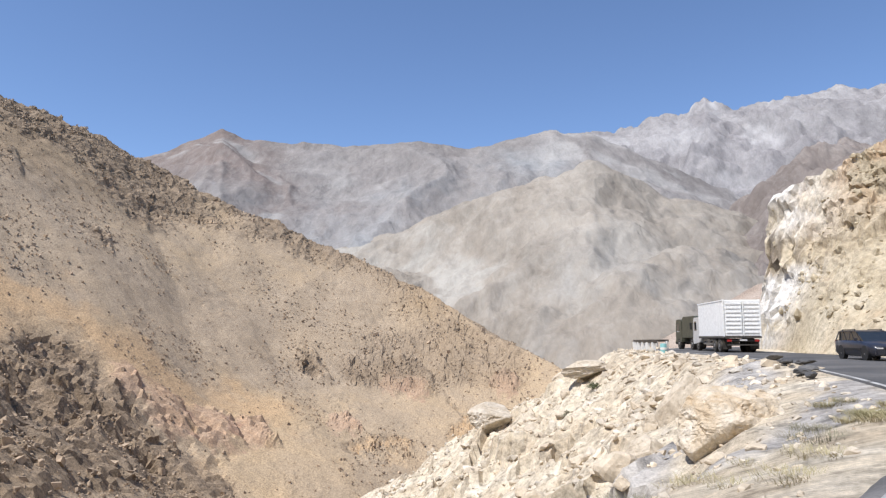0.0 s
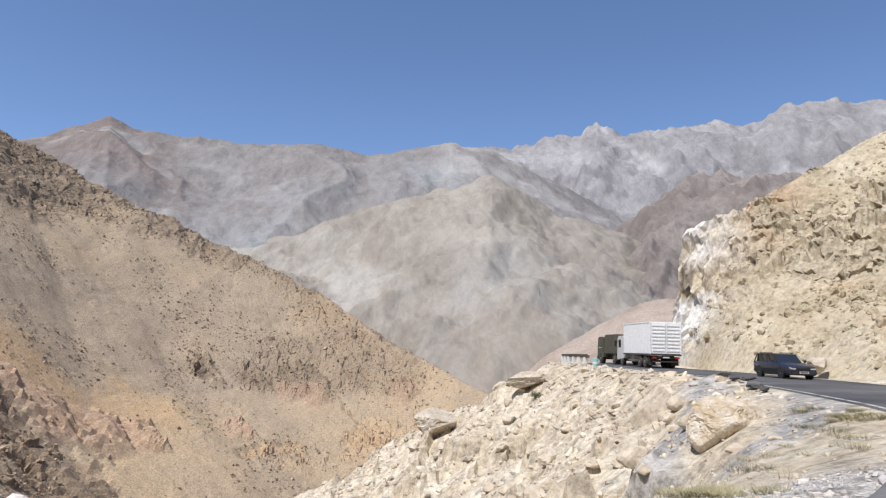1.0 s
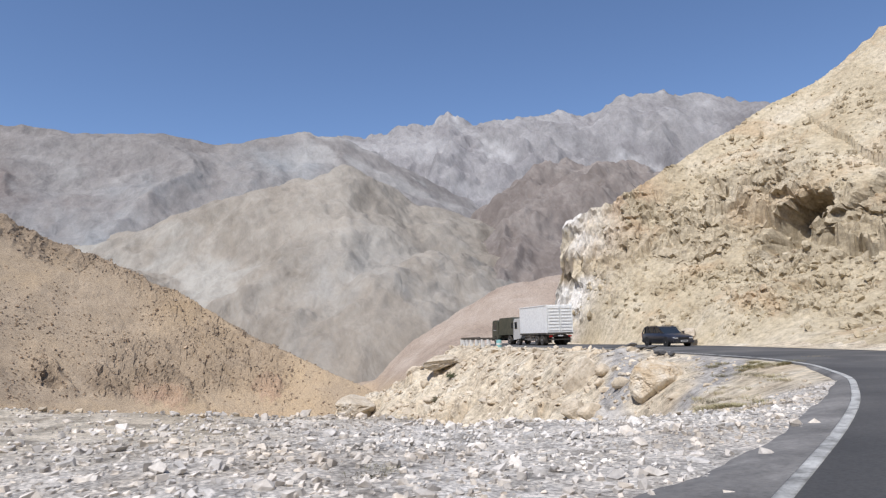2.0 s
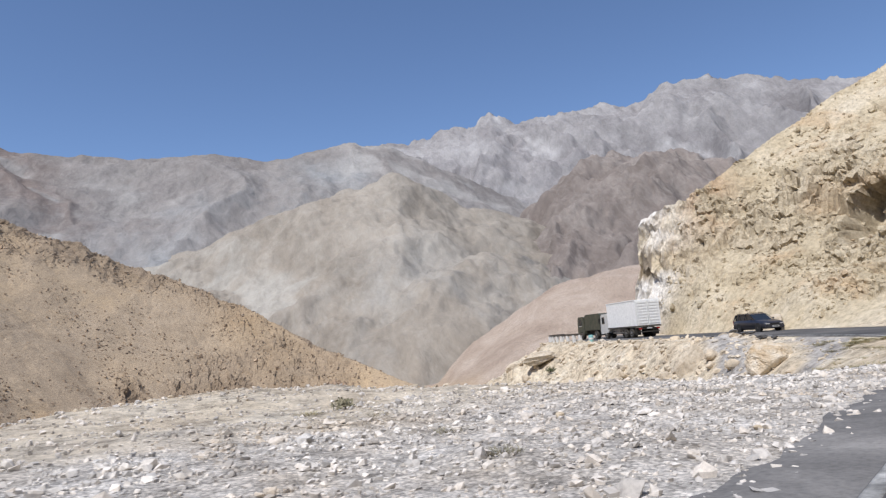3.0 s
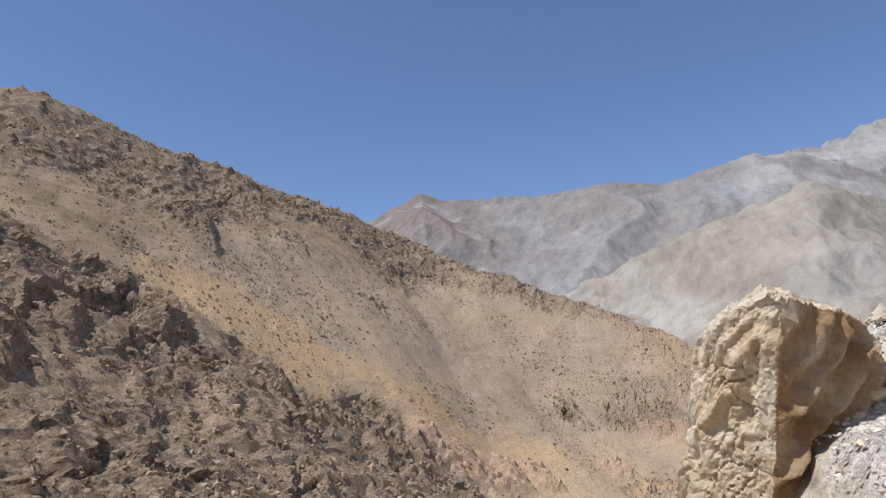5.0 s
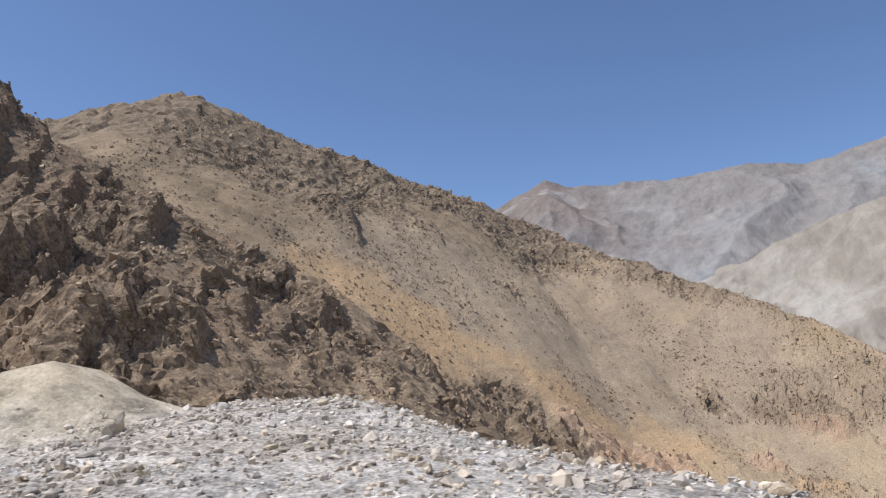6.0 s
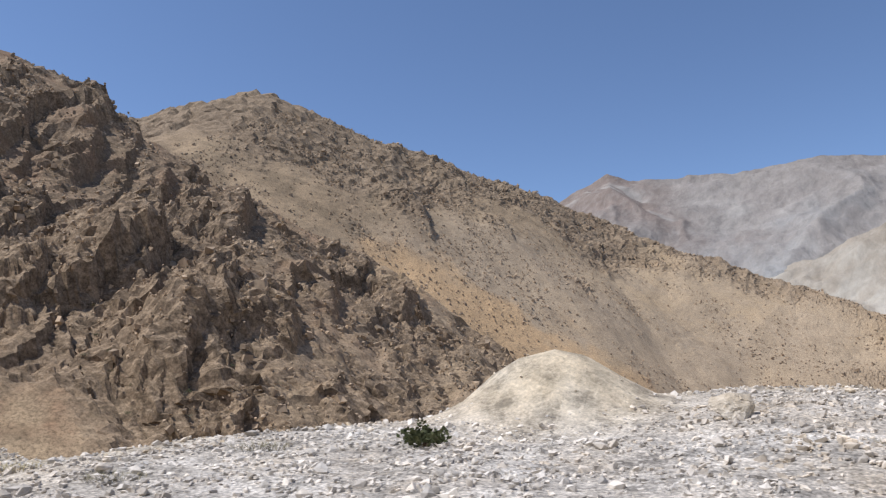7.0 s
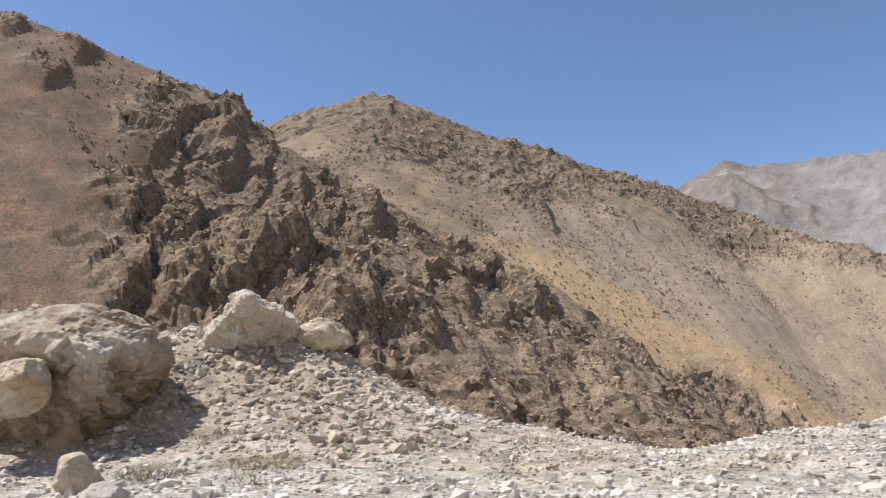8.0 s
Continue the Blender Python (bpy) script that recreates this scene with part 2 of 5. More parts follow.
# ---- building helpers ----
def grid_mesh(name, X, Y, Z, flat=None, keep=None):
    """A mesh from three arrays of rows and columns."""
    n, m = X.shape
    me = bpy.data.meshes.new(name)
    idx = np.arange(n * m).reshape(n, m)
    quads = np.stack([idx[:-1, :-1], idx[:-1, 1:], idx[1:, 1:], idx[1:, :-1]], -1).reshape(-1, 4)
    soft = np.ones((n - 1, m - 1), bool) if flat is None else ~flat[:-1, :-1]
    soft = soft.ravel()
    if keep is not None:
        used = (keep[:-1, :-1] | keep[1:, 1:] | keep[:-1, 1:] | keep[1:, :-1]).ravel()
        quads, soft = quads[used], soft[used]
    me.vertices.add(n * m)
    me.vertices.foreach_set("co", np.stack([X, Y, Z], -1).astype(np.float32).ravel())
    me.loops.add(quads.size)
    me.loops.foreach_set("vertex_index", quads.astype(np.int32).ravel())
    me.polygons.add(len(quads))
    me.polygons.foreach_set("loop_start", np.arange(0, quads.size, 4, dtype=np.int32))
    me.update(calc_edges=True)
    me.polygons.foreach_set("use_smooth", soft)
    return me


def lines(*spans):
    out = []
    for a, b, step in spans:
        out += list(np.arange(a, b, step))
    return np.array(out + [spans[-1][1]])


def part(name, bm, material, parent=None, label=""):
    """Links a bmesh as one mesh object under a thing or under a part."""
    me = bpy.data.meshes.new(name)
    bm.to_mesh(me)
    bm.free()
    me.materials.append(material)
    ob = new(name, me)
    ob.parent = parent
    return tagged(ob, label)


# ---- materials ----
def shader(name, rough=0.9, metal=0.0, spec=0.3):
    m = bpy.data.materials.new(name)
    m.use_nodes = True
    b = m.node_tree.nodes["Principled BSDF"]
    b.inputs["Roughness"].default_value, b.inputs["Metallic"].default_value = rough, metal
    b.inputs["Specular IOR Level"].default_value = spec
    return m, m.node_tree.nodes, m.node_tree.links, b


def noise_node(N, L, scale, detail=6.0, rough=0.6, distort=0.0, source=None):
    tex = N.new("ShaderNodeTexNoise")
    tex.inputs["Scale"].default_value, tex.inputs["Detail"].default_value = scale, detail
    tex.inputs["Roughness"].default_value, tex.inputs["Distortion"].default_value = rough, distort
    if source is None:
        source = N.new("ShaderNodeTexCoord").outputs["Object"]
    L.new(source, tex.inputs["Vector"])
    return tex.outputs["Fac"]


def ramp_node(N, L, fac, stops):
    r = N.new("ShaderNodeValToRGB")
    while len(r.color_ramp.elements) < len(stops):
        r.color_ramp.elements.new(0.5)
    for e, (p, c) in zip(r.color_ramp.elements, stops):
        e.position, e.color = p, (*c, 1) if len(c) == 3 else c
    L.new(fac, r.inputs[0])
    return r.outputs["Color"]


def mix_node(N, L, fac, a, b, mode="MIX"):
    m = N.new("ShaderNodeMix")
    m.data_type, m.blend_type = "RGBA", mode
    for k, v in ((0, fac), (6, a), (7, b)):
        if isinstance(v, bpy.types.NodeSocket):
            L.new(v, m.inputs[k])
        else:
            m.inputs[k].default_value = v if k == 0 else (*v, 1)
    return m.outputs[2]


def grey(v):
    return (v, v, v)


def bump_node(N, L, b, height, strength, distance):
    n = N.new("ShaderNodeBump")
    n.inputs["Strength"].default_value, n.inputs["Distance"].default_value = strength, distance
    L.new(height, n.inputs["Height"])
    L.new(n.outputs[0], b.inputs["Normal"])


def zone_node(N, name):
    a = N.new("ShaderNodeAttribute")
    a.attribute_name = name
    return a.outputs["Fac"]


def stone_mat(name, low, mid, high, coarse, fine, bump=0.6, depth=0.05, broken=False, per_piece=0.0):
    """Rock or earth: coarse patches between three colours, fine grain, relief."""
    m, N, L, b = shader(name)
    c = ramp_node(N, L, noise_node(N, L, coarse, 5, 0.6, 0.6), [(0.32, low), (0.5, mid), (0.68, high)])
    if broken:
        # ochre-brown of the undersides, darkened so that their shade sits in the colour
        c = mix_node(N, L, zone_node(N, "brown_shade"), c, (0.27, 0.175, 0.088))
    g = noise_node(N, L, fine, 8, 0.7)
    c = mix_node(N, L, 1.0, c, ramp_node(N, L, g, [(0.25, grey(0.62)), (0.5, grey(0.98)), (0.75, grey(1.25))]), "MULTIPLY")
    if per_piece:
        geo = N.new("ShaderNodeNewGeometry")
        c = mix_node(N, L, per_piece, c, ramp_node(N, L, geo.outputs["Random Per Island"], [(0, grey(0.45)), (0.4, grey(0.9)), (1, (1.35, 1.3, 1.22))]), "MULTIPLY")
    L.new(c, b.inputs["Base Color"])
    bump_node(N, L, b, g, bump, depth)
    return m


TAN, TAN_GREY, OCHRE = (0.48, 0.345, 0.198), (0.385, 0.298, 0.20), (0.50, 0.338, 0.185)


def ground_mat():
    """One sheet of ground: scree, bedrock, ochre earth, pale cut bank and grey gravel, by where each lies."""
    m, N, L, b = shader("ground_earth", 0.95, 0, 0.2)
    scree = ramp_node(N, L, noise_node(N, L, 0.02, 8, 0.62, 0.15), [(0.42, TAN_GREY), (0.58, (0.42, 0.316, 0.198)), (0.74, TAN)])
    rock = ramp_node(N, L, noise_node(N, L, 0.12, 8, 0.65, 0.5), [(0.3, (0.14, 0.103, 0.069)), (0.5, (0.23, 0.174, 0.118)), (0.72, (0.325, 0.25, 0.174))])
    bank = ramp_node(N, L, noise_node(N, L, 0.35, 7, 0.6, 0.4), [(0.3, (0.43, 0.35, 0.245)), (0.55, (0.55, 0.475, 0.355)), (0.75, (0.66, 0.60, 0.49))])
    gravel = ramp_node(N, L, noise_node(N, L, 0.5, 7, 0.65), [(0.3, (0.51, 0.44, 0.35)), (0.45, (0.545, 0.50, 0.44)), (0.7, (0.65, 0.62, 0.575))])
    scree = mix_node(N, L, zone_node(N, "upper"), scree, ramp_node(N, L, noise_node(N, L, 0.05, 8, 0.65, 0.3), [(0.4, (0.195, 0.147, 0.094)), (0.5, (0.27, 0.202, 0.128)), (0.6, (0.345, 0.256, 0.162))]))
    scree = mix_node(N, L, zone_node(N, "grey_scree"), scree, ramp_node(N, L, noise_node(N, L, 0.09, 8, 0.65), [(0.38, (0.335, 0.262, 0.182)), (0.62, (0.42, 0.333, 0.235))]))
    c = mix_node(N, L, zone_node(N, "ochre"), scree, OCHRE)
    c = mix_node(N, L, zone_node(N, "bluff"), c, ramp_node(N, L, noise_node(N, L, 0.3, 7, 0.65, 0.4), [(0.35, (0.36, 0.228, 0.147)), (0.6, (0.45, 0.31, 0.212))]))
    c = mix_node(N, L, zone_node(N, "red_soil"), c, ramp_node(N, L, noise_node(N, L, 0.06, 8, 0.65, 0.3), [(0.38, (0.115, 0.085, 0.054)), (0.5, (0.17, 0.113, 0.07)), (0.62, (0.245, 0.142, 0.085))]))
    c = mix_node(N, L, zone_node(N, "bedrock"), c, rock)
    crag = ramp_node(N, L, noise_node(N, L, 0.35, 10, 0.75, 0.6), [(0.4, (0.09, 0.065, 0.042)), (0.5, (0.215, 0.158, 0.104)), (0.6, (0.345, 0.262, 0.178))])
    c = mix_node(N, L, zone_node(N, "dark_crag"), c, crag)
    c = mix_node(N, L, ramp_node(N, L, noise_node(N, L, 0.55, 5, 0.7), [(0.6, grey(0)), (0.68, grey(0.35))]), c, (0.18, 0.14, 0.10))
    fan = ramp_node(N, L, noise_node(N, L, 0.03, 9, 0.68, 0.5), [(0.36, (0.285, 0.222, 0.172)), (0.5, (0.34, 0.272, 0.213)), (0.64, (0.395, 0.325, 0.262))])
    c = mix_node(N, L, zone_node(N, "fan"), c, fan)
    c = mix_node(N, L, zone_node(N, "bank"), c, bank)
    c = mix_node(N, L, zone_node(N, "chute"), c, ramp_node(N, L, noise_node(N, L, 1.2, 7, 0.7), [(0.35, (0.27, 0.255, 0.24)), (0.65, (0.44, 0.42, 0.39))]))
    shade, gap_shade = pebble_node(N, L, 22.0)
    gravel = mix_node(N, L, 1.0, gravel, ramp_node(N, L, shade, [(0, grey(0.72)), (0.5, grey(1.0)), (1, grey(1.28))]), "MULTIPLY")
    # pebble tops lightened and the gaps between them shaded, all in the colour
    gravel = mix_node(N, L, 1.0, gravel, ramp_node(N, L, gap_shade, [(0.0, grey(1.08)), (0.45, grey(1.0)), (0.8, grey(0.6))]), "MULTIPLY")
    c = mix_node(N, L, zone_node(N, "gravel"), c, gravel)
    g = noise_node(N, L, 1.6, 12, 0.78)
    c = mix_node(N, L, 1.0, c, ramp_node(N, L, g, [(0.38, grey(0.5)), (0.5, grey(1.0)), (0.62, grey(1.34))]), "MULTIPLY")
    f = noise_node(N, L, 13.0, 5, 0.75)
    c = mix_node(N, L, 1.0, c, ramp_node(N, L, f, [(0.3, grey(0.72)), (0.5, grey(1.0)), (0.7, grey(1.2))]), "MULTIPLY")
    L.new(c, b.inputs["Base Color"])
    bump_node(N, L, b, g, 0.7, 0.2)
    fractured = mix_node(N, L, 1.0, noise_node(N, L, 0.28, 10, 0.72, 0.9), zone_node(N, "bedrock"), "MULTIPLY")
    deep = N.new("ShaderNodeBump")
    deep.inputs["Strength"].default_value, deep.inputs["Distance"].default_value = 0.55, 1.3
    L.new(fractured, deep.inputs["Height"])
    L.new(b.inputs["Normal"].links[0].from_socket, deep.inputs["Normal"])
    L.new(deep.outputs[0], b.inputs["Normal"])
    return m


def mountain_mat(name, low, mid, high, patch, patch_amount, scree):
    """Bare mountain rock: beds and streaks that run down the flanks, pale patches towards the foot, pale veins and fine speckle."""
    m, N, L, b = shader(name, 1.0, 0, 0.0)
    place = N.new("ShaderNodeMapping")
    place.inputs["Scale"].default_value = (1.0, 0.42, 0.42)
    L.new(N.new("ShaderNodeTexCoord").outputs["Object"], place.inputs["Vector"])
    at = place.outputs[0]
    c = ramp_node(N, L, noise_node(N, L, 0.0075, 10, 0.68, 0.35, at), [(0.32, low), (0.5, mid), (0.68, high)])
    p = ramp_node(N, L, noise_node(N, L, 0.006, 9, 0.66, 0.4, at), [(0.43, grey(0)), (0.66, grey(patch_amount))])
    p = mix_node(N, L, 1.0, p, zone_node(N, "foot"), "MULTIPLY")
    c = mix_node(N, L, p, c, patch)
    c = mix_node(N, L, zone_node(N, "warm"), c, (0.218, 0.174, 0.15))
    c = mix_node(N, L, zone_node(N, "gully"), c, scree)
    for scale, amount in ((0.012, 0.2), (0.035, 0.14)):
        vein = N.new("ShaderNodeMath")
        off = N.new("ShaderNodeMath")
        off.operation = "SUBTRACT"
        off.inputs[1].default_value = 0.5
        L.new(noise_node(N, L, scale, 6, 0.65, 0.4, at), off.inputs[0])
        vein.operation = "ABSOLUTE"
        L.new(off.outputs[0], vein.inputs[0])
        c = mix_node(N, L, ramp_node(N, L, vein.outputs[0], [(0.0, grey(amount)), (0.035, grey(0))]), c, scree)
    broad = noise_node(N, L, 0.0028, 6, 0.6, 0.5, at)
    c = mix_node(N, L, 1.0, c, ramp_node(N, L, broad, [(0.36, grey(0.86)), (0.5, grey(1.0)), (0.64, grey(1.1))]), "MULTIPLY")
    g = noise_node(N, L, 0.045, 12, 0.76, 0.6, at)
    c = mix_node(N, L, 1.0, c, ramp_node(N, L, g, [(0.32, grey(0.8)), (0.5, grey(1.0)), (0.68, grey(1.15))]), "MULTIPLY")
    s = noise_node(N, L, 0.22, 4, 0.7, 0.0, at)
    c = mix_node(N, L, 1.0, c, ramp_node(N, L, s, [(0.3, grey(0.92)), (0.5, grey(1.0)), (0.7, grey(1.06))]), "MULTIPLY")
    L.new(c, b.inputs["Base Color"])
    bump_node(N, L, b, g, 0.6, 10.0)
    return m


def pebble_node(N, L, scale):
    """Pebbles too small to build: a random tone for each, and the distance that shades their rims in the colour."""
    tex = N.new("ShaderNodeTexVoronoi")
    tex.inputs["Scale"].default_value = scale
    L.new(N.new("ShaderNodeTexCoord").outputs["Object"], tex.inputs["Vector"])
    shade = N.new("ShaderNodeSeparateColor")
    L.new(tex.outputs["Color"], shade.inputs[0])
    return shade.outputs[0], tex.outputs["Distance"]


GROUND = ground_mat()
def cliff_mat():
    """Cream and tan broken rock with ochre stains and a bleached end."""
    m, N, L, b = shader("cliff_stone", 0.95, 0, 0.2)
    c = ramp_node(N, L, noise_node(N, L, 0.14, 7, 0.6, 0.6), [(0.3, (0.40, 0.328, 0.215)), (0.5, (0.50, 0.425, 0.295)), (0.7, (0.59, 0.52, 0.395))])
    c = mix_node(N, L, ramp_node(N, L, noise_node(N, L, 0.1, 5, 0.6, 1.0), [(0.54, grey(0)), (0.7, grey(0.6))]), c, (0.43, 0.285, 0.155))
    c = mix_node(N, L, zone_node(N, "outcrop"), c, ramp_node(N, L, noise_node(N, L, 0.5, 7, 0.65), [(0.35, (0.235, 0.19, 0.125)), (0.5, (0.34, 0.28, 0.19)), (0.65, (0.46, 0.395, 0.285))]))
    c = mix_node(N, L, zone_node(N, "rust"), c, (0.44, 0.29, 0.165))
    c = mix_node(N, L, zone_node(N, "pale"), c, (0.66, 0.63, 0.575))
    c = mix_node(N, L, zone_node(N, "stain"), c, (0.17, 0.14, 0.11))
    g = noise_node(N, L, 2.0, 9, 0.72)
    c = mix_node(N, L, 1.0, c, ramp_node(N, L, g, [(0.3, grey(0.58)), (0.5, grey(1.0)), (0.7, grey(1.3))]), "MULTIPLY")
    L.new(c, b.inputs["Base Color"])
    bump_node(N, L, b, g, 1.0, 0.2)
    return m


CLIFF = cliff_mat()
BOULDER = stone_mat("boulder_stone", (0.42, 0.31, 0.185), (0.55, 0.465, 0.345), (0.65, 0.595, 0.50), 0.9, 9.0, 0.9, 0.045, broken=True)
BROWN_BOULDER = stone_mat("brown_boulder_stone", (0.26, 0.195, 0.13), (0.38, 0.305, 0.225), (0.54, 0.49, 0.42), 1.1, 9.0, 0.9, 0.045, broken=True)
GRAVEL = stone_mat("gravel_stone", (0.49, 0.425, 0.34), (0.555, 0.52, 0.475), (0.67, 0.645, 0.605), 0.3, 14.0, 0.4, 0.01, per_piece=0.75)
SLOPE_ROCK = stone_mat("slope_rock", (0.28, 0.212, 0.145), (0.37, 0.285, 0.20), (0.46, 0.36, 0.255), 0.05, 1.2, 0.5, 0.1, per_piece=0.6)
HEAP_ROCK = stone_mat("heap_rock", (0.39, 0.33, 0.25), (0.50, 0.445, 0.37), (0.62, 0.58, 0.52), 0.3, 4.0, 0.5, 0.05, per_piece=0.6)
PALE_BOULDER = stone_mat("pale_boulder_stone", (0.45, 0.37, 0.265), (0.555, 0.495, 0.405), (0.67, 0.645, 0.59), 0.9, 9.0, 0.9, 0.045, broken=True)
BANK_ROCK = stone_mat("bank_rock", (0.42, 0.345, 0.25), (0.545, 0.47, 0.36), (0.66, 0.605, 0.515), 0.3, 4.0, 0.5, 0.05, per_piece=0.6)
ASPHALT = stone_mat("asphalt", (0.062, 0.062, 0.063), (0.093, 0.091, 0.09), (0.14, 0.135, 0.128), 0.22, 25.0, 0.35, 0.004)
OLD_ASPHALT = stone_mat("old_asphalt", (0.10, 0.097, 0.094), (0.148, 0.143, 0.137), (0.245, 0.235, 0.222), 0.6, 16.0, 0.5, 0.008)
LINE_PAINT = stone_mat("line_paint", (0.15, 0.15, 0.145), (0.36, 0.36, 0.345), (0.5, 0.5, 0.48), 1.6, 18.0, 0.2, 0.003)
# far peaks and grey massif: distance haze is mixed into these base colours
MOUNT_FAR = mountain_mat("far_peak_hazed_rock", (0.185, 0.171, 0.167), (0.232, 0.218, 0.212), (0.288, 0.272, 0.26), (0.42, 0.405, 0.39), 0.55, (0.385, 0.37, 0.355))
MOUNT_GREY = mountain_mat("grey_massif_hazed_rock", (0.192, 0.173, 0.158), (0.243, 0.222, 0.204), (0.298, 0.275, 0.25), (0.30, 0.308, 0.304), 0.75, (0.365, 0.347, 0.32))
MOUNT_HUMP = mountain_mat("banded_massif_rock", (0.238, 0.205, 0.163), (0.303, 0.265, 0.215), (0.37, 0.328, 0.27), (0.335, 0.34, 0.325), 0.65, (0.40, 0.375, 0.325))
MOUNT_BROWN = mountain_mat("brown_peak_rock", (0.172, 0.143, 0.124), (0.228, 0.193, 0.168), (0.295, 0.255, 0.222), (0.30, 0.265, 0.23), 0.5, (0.41, 0.375, 0.335))

# ---- the ground sheet ----
gx = lines((-4600, -1200, 260), (-1200, -470, 40), (-470, -300, 3.0), (-300, -260, 1.5), (-260, -120, 1.05), (-120, -75, 1.5), (-75, 0, 0.52), (0, 17, 0.3), (17, 45, 0.7), (45, 130, 1.8), (130, 330, 2.6), (330, 1200, 50), (1200, 4600, 260))
gy = lines((-4600, -600, 250), (-600, -60, 18), (-60, -45, 2), (-45, 8, 0.52), (8, 34, 0.3), (34, 68, 0.42), (68, 180, 1.3), (180, 540, 1.4), (540, 700, 8), (700, 1500, 60), (1500, 4600, 260))
GX, GY = np.meshgrid(gx, gy)
GZ = ground_height(GX, GY)
shift = rock_zone(GX, GY) * smooth(90, 140, np.hypot(GX + 20, GY + 12)) * 0.5
shift_x = shift * (2.4 * cells(GY / 9 + GX / 30, GZ / 11, 81, 0.3) + 1.0 * cells(GY / 4, GZ / 6, 82, 0.3))
shift_y = -shift * (1.8 * cells(GX / 9, GZ / 11, 83, 0.3) + 0.8 * cells(GX / 4, GZ / 6, 84, 0.3))
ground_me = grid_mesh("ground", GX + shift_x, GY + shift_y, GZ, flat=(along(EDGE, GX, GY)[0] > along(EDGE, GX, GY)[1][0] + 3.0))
ground_me.materials.append(GROUND)
edge_d, (edge_w, _) = along(EDGE, GX, GY)
wob = fbm(GX / 3, GY / 3, 4, 41)
far_part = far_side(GX, GY) + 6 > near_side(GX, GY)[0]
near_mask = np.where(far_part, 0.0, 1.0)
slope_d = along(ORANGE + [(-40, 380), (-10, 425)], GX, GY)[0]
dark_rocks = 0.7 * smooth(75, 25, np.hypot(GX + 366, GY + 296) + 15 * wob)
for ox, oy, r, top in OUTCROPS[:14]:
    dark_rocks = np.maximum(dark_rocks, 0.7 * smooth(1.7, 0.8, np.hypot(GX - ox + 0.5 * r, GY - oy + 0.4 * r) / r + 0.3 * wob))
zones = {
    "gravel": near_mask * (1 - np.exp(-(np.hypot(GX + 46.4, GY + 16.4) / 2.3) ** 4)) * smooth(1.2, -0.6, edge_d - edge_w + 1.2 * wob) * smooth(-14, -10, edge_d) * smooth(8, 2, GX + 0.35 * GY + 2 * wob) * (1 - 0.75 * smooth(6, 10, edge_d + 2 * wob) * smooth(-25, -21, GX) * smooth(-6, -10, GX)) * (1 - 0.7 * np.exp(-(np.hypot(GX + 53.5, GY + 24.5) / 3.5) ** 4)) * (1 - 0.85 * np.exp(-(np.hypot(GX + 60.5, GY + 25.8) / 5.5) ** 4)),
    "chute": near_mask * np.clip(0.15 * np.exp(-(np.hypot(GX + 60.0, GY + 25.5) / 6.5) ** 4) + smooth(1.5, 0.5, np.abs(along(CHUTES[0], GX, GY)[0]) + 0.6 * wob) + smooth(1.3, 0.4, np.abs(along(CHUTES[1], GX, GY)[0]) + 0.6 * wob), 0, 1) * 0.9,
    "bank": near_mask * (1 - 0.7 * np.exp(-(np.hypot(GX + 60.5, GY + 25.8) / 5.5) ** 4)),
    "bedrock": rock_zone(GX, GY) * 0.85,
    # darker rock, with some shade of the crag's steep faces put into its colour
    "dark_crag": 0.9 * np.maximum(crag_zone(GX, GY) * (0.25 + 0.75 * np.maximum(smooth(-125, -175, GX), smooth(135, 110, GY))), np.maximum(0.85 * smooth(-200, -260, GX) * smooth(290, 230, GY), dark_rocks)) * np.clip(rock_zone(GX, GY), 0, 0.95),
    "red_soil": 0.8 * smooth(-130, -185, GX + 12 * wob) * smooth(215, 150, GY + 15 * wob),
    "upper": 0.95 * smooth(-165, -225, GX + 15 * wob) * smooth(25, 60, GZ + 12 * wob) * (1 - 0.5 * smooth(-215, -255, GX) * smooth(150, 110, GY)),
    "bluff": 0.65 * sum(smooth(1.15, 0.75, np.hypot(GX - bx, (GY - by) / 1.3) / r + 0.35 * wob) for bx, by, r, top in BLUFFS),
    "fan": smooth(105, 135, GX),
    "grey_scree": 0.6 * smooth(-6, -22, slope_d + 10 * wob) * smooth(-105, -75, slope_d + 10 * wob) * smooth(-10, -40, GX) * smooth(-250, -215, GX),
    "ochre": np.maximum(0.5 * bluff_zone(GX, GY) * smooth(-0.2, 0.3, fbm(GX / 12, GY / 12, 4, 52)), 0.75 * smooth(26, 6, np.abs(along(ORANGE, GX, GY)[0]) + 12 * fbm(GX / 20, GY / 20, 4, 51, 0.6)) * (1 - crag_zone(GX, GY))),
}
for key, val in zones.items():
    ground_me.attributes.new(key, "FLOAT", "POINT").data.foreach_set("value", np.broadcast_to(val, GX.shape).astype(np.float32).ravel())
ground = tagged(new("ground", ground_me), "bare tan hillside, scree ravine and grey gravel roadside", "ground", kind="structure")


